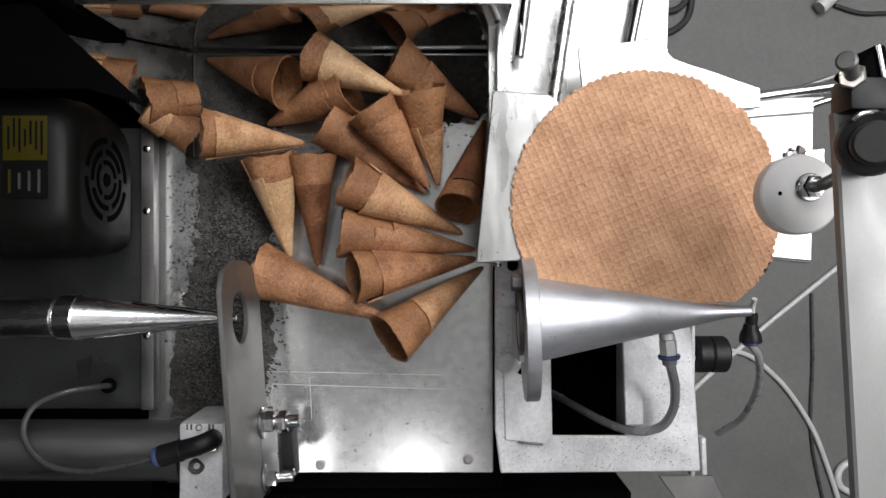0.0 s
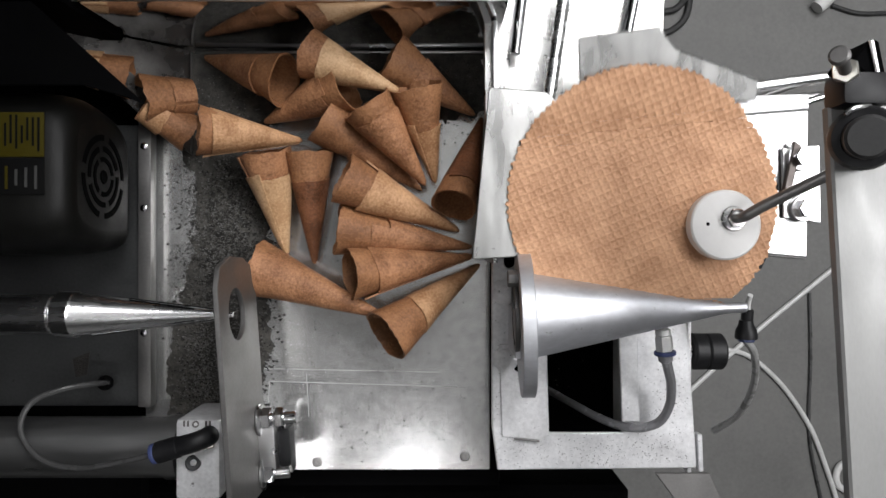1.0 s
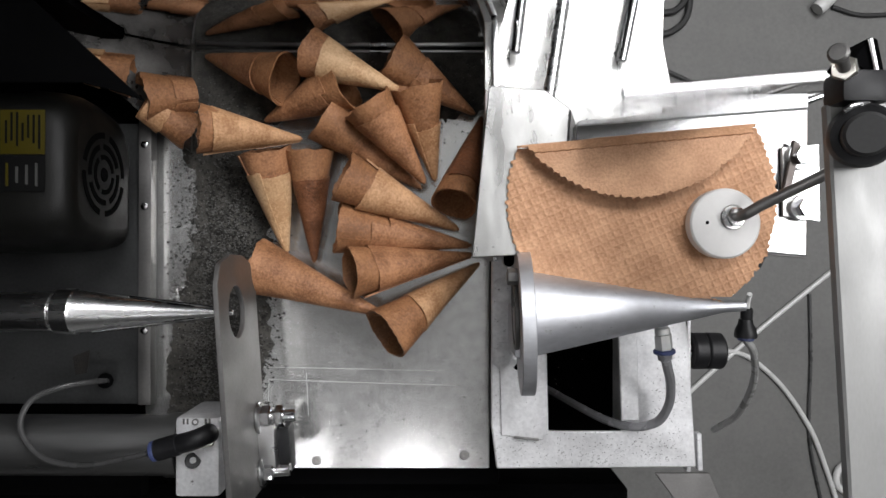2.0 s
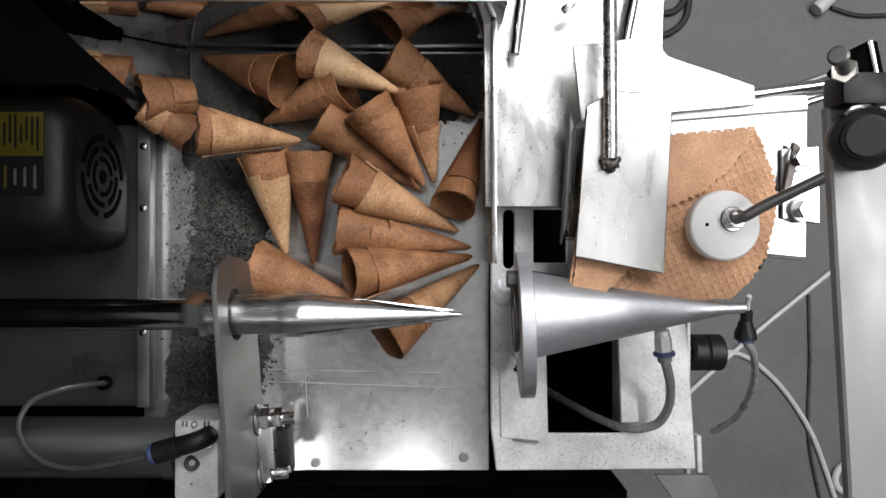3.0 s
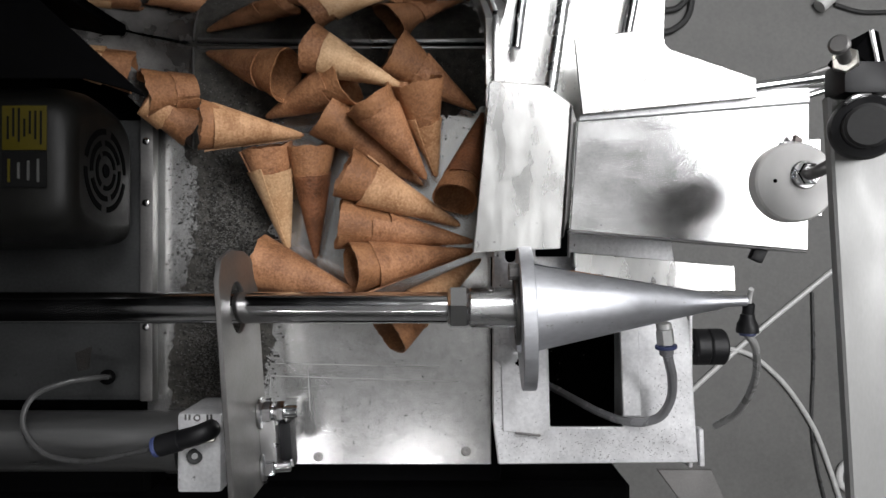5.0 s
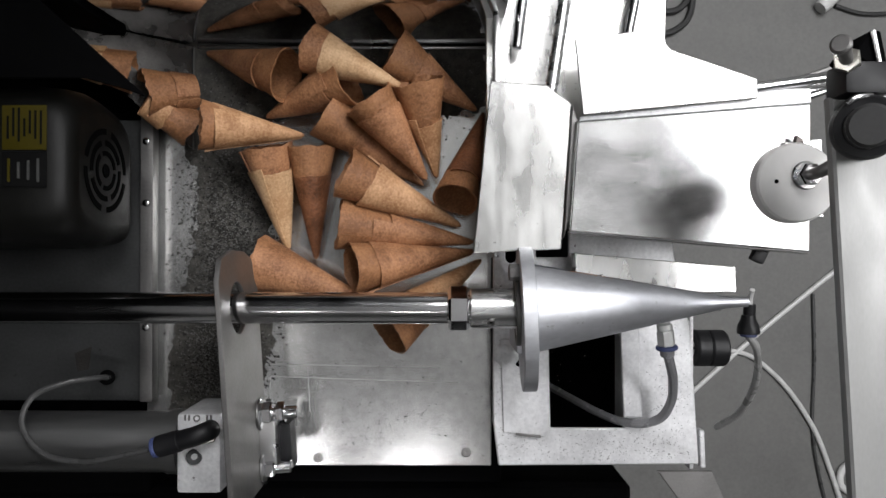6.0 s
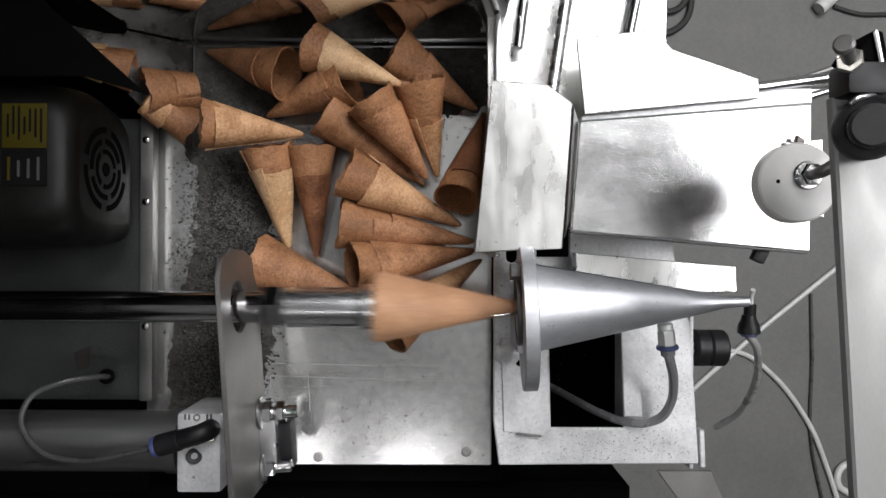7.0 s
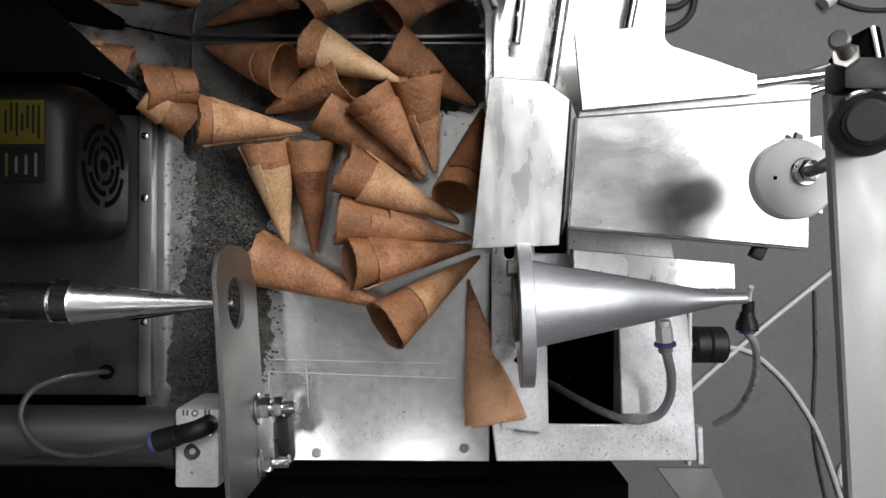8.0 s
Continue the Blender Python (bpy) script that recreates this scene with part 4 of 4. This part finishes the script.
def rolled_cone(tip, rim, tone, seed, step=0.74, roll=0.0, wide=0.0192, label="golden rolled wafer cone lying in the steel tray"):
    rng = random.Random(seed)
    tip, rim = Vector(tip), Vector(rim)
    length = min(max((rim - tip).length * 0.98, 0.066), 0.103)
    ob = new("wafer_cone")
    ob.empty_display_size = 0.01
    ob.matrix_basis = axis_matrix(tip, rim) @ Matrix.Rotation(radians(roll), 4, "Z")
    flat = rng.uniform(0.86, 1.0)
    part("inner_wrap", wrap(length, wide, 0.0, 1.0, 0.0, 0.0015, 0, 364, 0.0006, seed, flat), RIM_TONE if tone != 3 else CONE_TONES[1], ob, "inner wrap, darkened for the shade at the rim")
    part("outer_wrap", wrap(length, wide, 0.02, step, 0.0013, 0.0012, 40, 370, 0.0003, seed + 50, flat, rng.uniform(-0.16, 0.16)), CONE_TONES[tone], ob, "mottled outer wrap")
    return tagged(ob, label, "wafer cone", "rolled cones in the tray")


TONE_WORDS = ["golden", "tan", "dark brown", "pale"]
CONES = [  # tip, rim centre, tone, share covered by the outer wrap, roll
    ((0.0245, 0.0923, 0.012), (-0.0351, 0.1284, 0.03), 1, 0.70, 20),
    ((-0.0259, 0.1009, 0.044), (-0.0846, 0.1258, 0.042), 3, 0.80, 100),
    ((-0.1668, 0.1343, 0.006), (-0.1023, 0.1102, 0.036), 1, 0.74, 200),
    ((-0.1217, 0.086, 0.016), (-0.065, 0.1069, 0.034), 1, 0.82, 60),
    ((-0.0099, 0.0415, 0.03), (-0.0471, 0.0923, 0.046), 1, 0.86, 150),
    ((-0.0126, 0.039, 0.014), (-0.0804, 0.0869, 0.028), 1, 0.66, 260),
    ((-0.0031, 0.0438, 0.022), (-0.0141, 0.0983, 0.042), 0, 0.60, 10),
    ((0.0297, 0.091, 0.006), (0.0089, 0.0256, 0.042), 2, 0.80, 80),
    ((-0.0942, 0.0722, 0.024), (-0.1574, 0.0744, 0.05), 0, 0.90, 300),
    ((-0.1069, -0.0059, 0.012), (-0.1189, 0.0652, 0.03), 3, 0.78, 30),
    ((-0.0883, -0.0123, 0.01), (-0.0896, 0.0668, 0.024), 2, 0.74, 220),
    ((0.0132, 0.0105, 0.02), (-0.0661, 0.0456, 0.042), 0, 0.82, 140),
    ((0.022, -0.0004, 0.016), (-0.0703, 0.0125, 0.034), 1, 0.70, 60),
    ((0.0231, -0.0068, 0.01), (-0.0606, -0.0188, 0.044), 1, 0.86, 320),
    ((-0.037, -0.0472, 0.034), (-0.1276, -0.0142, 0.026), 1, 0.96, 180),
    ((0.0282, -0.0133, 0.004), (-0.0369, -0.0602, 0.044), 0, 0.70, 250),
]
WIDTHS = [0.0188, 0.0176, 0.0172, 0.0205, 0.0178, 0.0186, 0.0170, 0.0172, 0.0168, 0.0178, 0.0168, 0.0178, 0.0174, 0.0178, 0.0182, 0.0184]
for k, (tip, rim, tone, step, roll) in enumerate(CONES):
    rolled_cone(tip, rim, tone, 11 + k, step, roll, WIDTHS[k],
                TONE_WORDS[tone] + " rolled wafer cone lying in the steel tray")

# cut cone ends, added for the cone shapes beyond the tray's left side
cut_cone((-0.173, 0.1040, 0.018), (-0.1990, 0.0985, 0.036), 0.66, 0.0158, 1, 71, "tan cone end added on the sloping chute")
cut_cone((-0.228, 0.1150, 0.048), (-0.204, 0.1110, 0.040), 0.66, 0.0135, 3, 74, "pale cone end added high on the chute")
cut_cone((-0.200, 0.0950, 0.034), (-0.1740, 0.0780, 0.016), 0.66, 0.0135, 0, 77, "golden cone end added at the foot of the chute")

# ---- the wafer being folded and rolled ----
WZ = 0.0885
APEX = Vector((0.1723, -0.0309, 0.0885))
MIDDLE = Vector((0.1194, 0.0256, 0.0885))
RADIUS = 0.0792
THICK = 0.0017
PITCH, CELL = 0.0046, 0.00066
A_LINE = (Vector((0.0835, 0.0592, 0.0885)).to_2d(), Vector((0.1866, 0.0688, 0.0885)).to_2d())
B_LINE = (Vector((0.0925, 0.0768, 0.0885)).to_2d(), Vector((0.0785, -0.0196, 0.0885)).to_2d())
A_WIDTHS, B_WIDTHS = (0.0005, 0.0058, 0.0058), (0.0029, 0.0045, 0.0045)
STEP = 0.8
WRAP_HALF = 8.6
TUCK, TUCK_STEP = 0.099, 0.007
TIP = AX1 - AXIS * 0.004


def beyond(p, line, sign):
    d = (line[1] - line[0]).normalized()
    return sign * (d.x * (p.y - line[0].y) - d.y * (p.x - line[0].x))


def mirrored(p, line):
    d = (line[1] - line[0]).normalized()
    q = p - line[0]
    return line[0] + 2 * d * q.dot(d) - q


def strip(s, widths):
    if s <= 0:
        return 0
    for k, w in enumerate(widths):
        if s <= w:
            return k + 1
        s -= w
    return len(widths) + 1


def wafer_height(x, y):
    """Raised ribs crossing at right angles."""
    u = (x * math.cos(0.42) + y * math.sin(0.42)) / PITCH
    v = (-x * math.sin(0.42) + y * math.cos(0.42)) / PITCH
    rib = max(abs(math.cos(math.pi * u)) ** 10, abs(math.cos(math.pi * v)) ** 10)
    return THICK - 0.0006 * (1 - rib) + 0.00012 * noise.noise((x * 300, y * 300, 1.0))


def build_wafer():
    root = new("wafer")
    root.empty_display_size = 0.01
    tagged(root, "golden round wafer with a pressed grid pattern, folded and rolled", "wafer")
    root.location = APEX
    half = int(RADIUS / CELL) + 3
    groups = {}
    outward = -AXIS.to_2d()
    base_angle = math.atan2(outward.y, outward.x)
    for j in range(-half, half):
        for i in range(-half, half):
            lx, ly = (i + 0.5) * CELL, (j + 0.5) * CELL
            a = math.atan2(ly, lx)
            rim = RADIUS + 0.0006 * math.sin(104 * a) + 0.0010 * noise.noise((math.cos(a) * 9, math.sin(a) * 9, 3.0)) + 0.0007 * noise.noise((math.cos(a) * 30, math.sin(a) * 30, 5.0))
            if math.hypot(lx, ly) > rim:
                continue
            p = Vector((MIDDLE.x + lx, MIDDLE.y + ly))
            ka = strip(beyond(p, A_LINE, 1), A_WIDTHS)
            if ka:
                p = mirrored(p, A_LINE)
            kb = strip(beyond(p, B_LINE, -1), B_WIDTHS)
            if kb:
                p = mirrored(p, B_LINE)
            d = p - APEX.to_2d()
            phi = math.degrees(base_angle - math.atan2(d.y, d.x))
            phi = (phi + 140) % 360 - 140
            if -50 < phi < 140:
                groups.setdefault((ka, kb, math.floor(phi / STEP), max(0, math.ceil((d.length - TUCK) / TUCK_STEP))), []).append((i, j))
    pieces = []
    off = MIDDLE - APEX
    for key in sorted(groups):
        cells = set(groups[key])
        index, verts, faces = {}, [], []

        def corner(i, j, top):
            k = (i, j, top)
            if k not in index:
                index[k] = len(verts)
                x, y = i * CELL, j * CELL
                verts.append((off.x + x, off.y + y, off.z + (wafer_height(x, y) if top else 0.0)))
            return index[k]

        for i, j in groups[key]:
            faces.append((corner(i, j, 1), corner(i + 1, j, 1), corner(i + 1, j + 1, 1), corner(i, j + 1, 1)))
            faces.append((corner(i, j, 0), corner(i, j + 1, 0), corner(i + 1, j + 1, 0), corner(i + 1, j, 0)))
            for di, dj, c0, c1 in ((-1, 0, (0, 1), (0, 0)), (1, 0, (1, 0), (1, 1)), (0, -1, (0, 0), (1, 0)), (0, 1, (1, 1), (0, 1))):
                if (i + di, j + dj) not in cells:
                    faces.append((corner(i + c0[0], j + c0[1], 1), corner(i + c0[0], j + c0[1], 0), corner(i + c1[0], j + c1[1], 0), corner(i + c1[0], j + c1[1], 1)))
        mesh = bpy.data.meshes.new("wafer_segment")
        mesh.from_pydata(verts, [], faces)
        mesh.materials.append(WAFER)
        for f in mesh.polygons:
            f.use_smooth = True
        mesh.set_sharp_from_angle(angle=radians(50))
        ob = new("wafer_segment", mesh)
        ob.parent = root
        pieces.append((ob, key))
    return root, pieces


wafer, segments = build_wafer()

# ---- motion ----


def ease(rows, t):
    """The value at t between timed values."""
    if t <= rows[0][0]:
        return rows[0][1]
    for (t0, v0), (t1, v1) in zip(rows, rows[1:]):
        if t <= t1:
            return v0 + (v1 - v0) * (t - t0) / (t1 - t0)
    return rows[-1][1]


FOLD_A = [(0.0, 0), (0.94, 0), (1.0, 18), (1.05, 70), (1.1, 128), (1.15, 165), (1.2, 180), (8.0, 180)]
FLAP_A = [(0.0, 0), (0.94, 0), (1.0, 18), (1.05, 70), (1.1, 128), (1.15, 165), (1.2, 180), (1.9, 180), (2.0, 110), (2.1, 40), (2.2, 0), (8.0, 0)]
PRESS_A = [(0.0, 0), (1.2, 0), (2.2, 0.15), (2.5, 1), (8.0, 1)]
FOLD_B = [(0.0, 0), (2.25, 0), (2.32, 45), (2.38, 100), (2.44, 150), (2.5, 180), (8.0, 180)]
FLAP_B = [(0.0, 0), (2.25, 0), (2.32, 45), (2.38, 100), (2.44, 150), (2.5, 180), (3.1, 180), (3.13, 150), (3.16, 105), (3.2, 48), (3.25, 14), (3.3, 0), (8.0, 0)]
PRESS_B = [(0.0, 0), (2.45, 0.6), (2.6, 1), (8.0, 1)]
WIND = [(0.0, 0), (3.4, 0), (3.5, 6.5), (3.6, 20), (3.7, 30), (3.8, 43), (3.9, 55), (4.0, 73), (4.1, 89), (4.2, 112), (4.28, 150), (8.0, 150)]
SPIN = [(0.0, 0), (3.3, 0), (4.4, 620), (6.8, 860), (8.0, 860)]
REACH = [(0.0, 0), (2.83, 0), (2.9, 0.061), (3.0, 0.137), (3.1, 0.219), (3.17, 0.288), (3.23, 0.295), (3.6, 0.295), (4.5, 0.292), (6.8, 0.292), (6.84, 0.288), (6.9, 0.257), (7.0, 0.181), (7.1, 0.087), (7.17, 0.012), (7.22, 0.0), (8.0, 0.0)]
LIFT = [(0.0, 1), (0.4, 1), (0.46, 0.8), (0.52, 0.45), (0.58, 0.1), (0.62, 0), (3.1, 0), (3.14, 0.25), (3.18, 0.7), (3.24, 1.0), (8.0, 1)]


def about_line(p0, p1, angle):
    d = (Vector(p1) - Vector(p0)).normalized()
    return Matrix.Translation(p0) @ Matrix.Rotation(radians(angle), 4, d) @ Matrix.Translation(-Vector(p0))


def fold(line, widths, k, angle, pressed, sign):
    """The turn of strip k of a flap that curls over line, as a chain of narrow strips."""
    d = (line[1] - line[0]).normalized()
    out = sign * Vector((-d.y, d.x))
    curl = (0.2, 0.3, 0.3, 0.2)
    flat = (0.5, 0.5, 0.0, 0.0)
    m, s = Matrix.Identity(4), 0.0
    for n in range(k):
        share = curl[n] + (flat[n] - curl[n]) * pressed
        p = Vector((*(line[0] + out * s), WZ + THICK))
        q = Vector((*(line[1] + out * s), WZ + THICK))
        m = m @ about_line(p, q, sign * angle * share)
        s += widths[n] if n < len(widths) else 0.0
    return m


def wound(key, w):
    """In the plane a segment turns about the apex; past the cone's line it wraps round the cone."""
    ka, kb, sector, ring = key
    phi = (sector + 0.5) * STEP
    here = Matrix.Translation(APEX)
    if w <= phi:
        return here @ Matrix.Rotation(radians(w), 4, "Z") @ here.inverted()
    over = w - phi
    flat = here @ Matrix.Rotation(radians(phi), 4, "Z") @ here.inverted()
    blend = min(1.0, over / 6.0)
    side = Vector((0, 0, 1)).cross(AXIS).normalized()
    layer = 0.00035 * max(0.0, phi + 25) / 60 - THICK
    sink = 0.0043 if kb else 0.00205 if ka else 0.0
    tilt = Matrix.Translation(TIP) @ Matrix.Rotation(radians(WRAP_HALF * blend), 4, side) @ Matrix.Translation(Vector((0, 0, layer - sink))) @ Matrix.Translation(-APEX)
    tuck = Matrix.Translation(AXIS * (ring * TUCK_STEP * 1.15 * blend) - Vector((0, 0, 0.0012 if ring else 0.0)) * blend)
    drop = Matrix.Translation((TIP - APEX) * (blend - 1)) @ tilt @ tuck
    roll = about_line(TIP, TIP + AXIS, over / math.sin(radians(WRAP_HALF)))
    return roll @ drop @ flat


def cone_place(tip, rim, roll=0.0):
    """The pose of the finished cone with its tip and opening at these places."""
    tip, rim = Vector(tip), Vector(rim)
    d = (rim - tip).normalized()
    turn = (-AXIS).rotation_difference(d).to_matrix().to_4x4() @ Matrix.Rotation(radians(roll), 4, AXIS)
    return Matrix.Translation(tip) @ turn @ Matrix.Translation(APEX - TIP)


def key_times(*tables):
    return sorted({t for table in tables for t, v in table})


def motions():
    spin_times = sorted(set(key_times(REACH)) | {3.3 + 0.1 * k for k in range(12)} | {4.4 + 0.2 * k for k in range(13)})
    walk(mandrel, [(t, Matrix.Translation(MX + Vector((ease(REACH, t), 0, 0))) @ Matrix.Rotation(radians(ease(SPIN, t)), 4, "X")) for t in spin_times])
    walk(press, [(t, Matrix.Translation(PRESS_LOW.lerp(PRESS_HIGH, ease(LIFT, t)))) for t in key_times(LIFT)])
    raise_a, raise_b = Vector((0, 0, 0.0068)), Vector((0, 0, 0.0062))
    walk(flap_a, [(t, about_line(HINGE_A[0] + raise_a, HINGE_A[1] + raise_a, ease(FLAP_A, t))) for t in key_times(FLAP_A)])
    walk(flap_b, [(t, about_line(HINGE_B[1] + raise_b, HINGE_B[0] + raise_b, ease(FLAP_B, t))) for t in key_times(FLAP_B)])
    lift = Vector(APEX)
    root_inverse = Matrix.Translation(-lift)
    times_a, times_b = key_times(FOLD_A, PRESS_A), key_times(FOLD_B, PRESS_B)
    for ob, key in segments:
        ka, kb, sector, ring = key
        times = {0.0, 8.0} | {t for t, w in WIND}
        if ka:
            times |= set(times_a)
        if kb:
            times |= set(times_b)
        phi = (sector + 0.5) * STEP
        for t0 in np.arange(3.4, 4.30, 0.0334):
            times.add(round(float(t0), 3))
        rows = []
        for t in sorted(times):
            m = fold(A_LINE, A_WIDTHS, ka, ease(FOLD_A, t), ease(PRESS_A, t), 1)
            if kb:
                m = fold(B_LINE, B_WIDTHS, kb, ease(FOLD_B, t), ease(PRESS_B, t), -1) @ m
            rows.append((t, root_inverse @ wound(key, ease(WIND, t)) @ m @ Matrix.Translation(lift)))
        walk(ob, rows)
    rest = cone_place(TIP, TIP - AXIS)
    walk(wafer, [
        (0.0, rest), (6.84, rest),
        (6.9, cone_place(TIP - AXIS * 0.030, TIP - AXIS)),
        (7.0, cone_place((0.0600, -0.0408, 0.08), (-0.0489, -0.0411, 0.08))),
        (7.1, cone_place((-0.0020, -0.041, 0.078), (-0.1134, -0.0414, 0.08))),
        (7.2, cone_place((0.014, -0.039, 0.062), (-0.082, -0.056, 0.072), 4)),
        (7.3, cone_place((0.012, -0.037, 0.045), (-0.038, -0.073, 0.110), 8)),
        (7.4, cone_place((0.022, -0.040, 0.060), (-0.020, -0.116, 0.020), 12)),
        (7.5, cone_place((0.0260, -0.036, 0.050), (0.003, -0.117, 0.018), 16)),
        (7.6, cone_place((0.025, -0.034, 0.014), (0.019, -0.127, 0.022), 20)),
        (7.7, cone_place((0.019, -0.031, 0.010), (0.036, -0.125, 0.026), 24)),
        (7.8, cone_place((0.019, -0.030, 0.008), (0.037, -0.124, 0.0315), 26)),
        (8.0, cone_place((0.020, -0.030, 0.008), (0.038, -0.124, 0.0315), 26)),
    ])


motions()
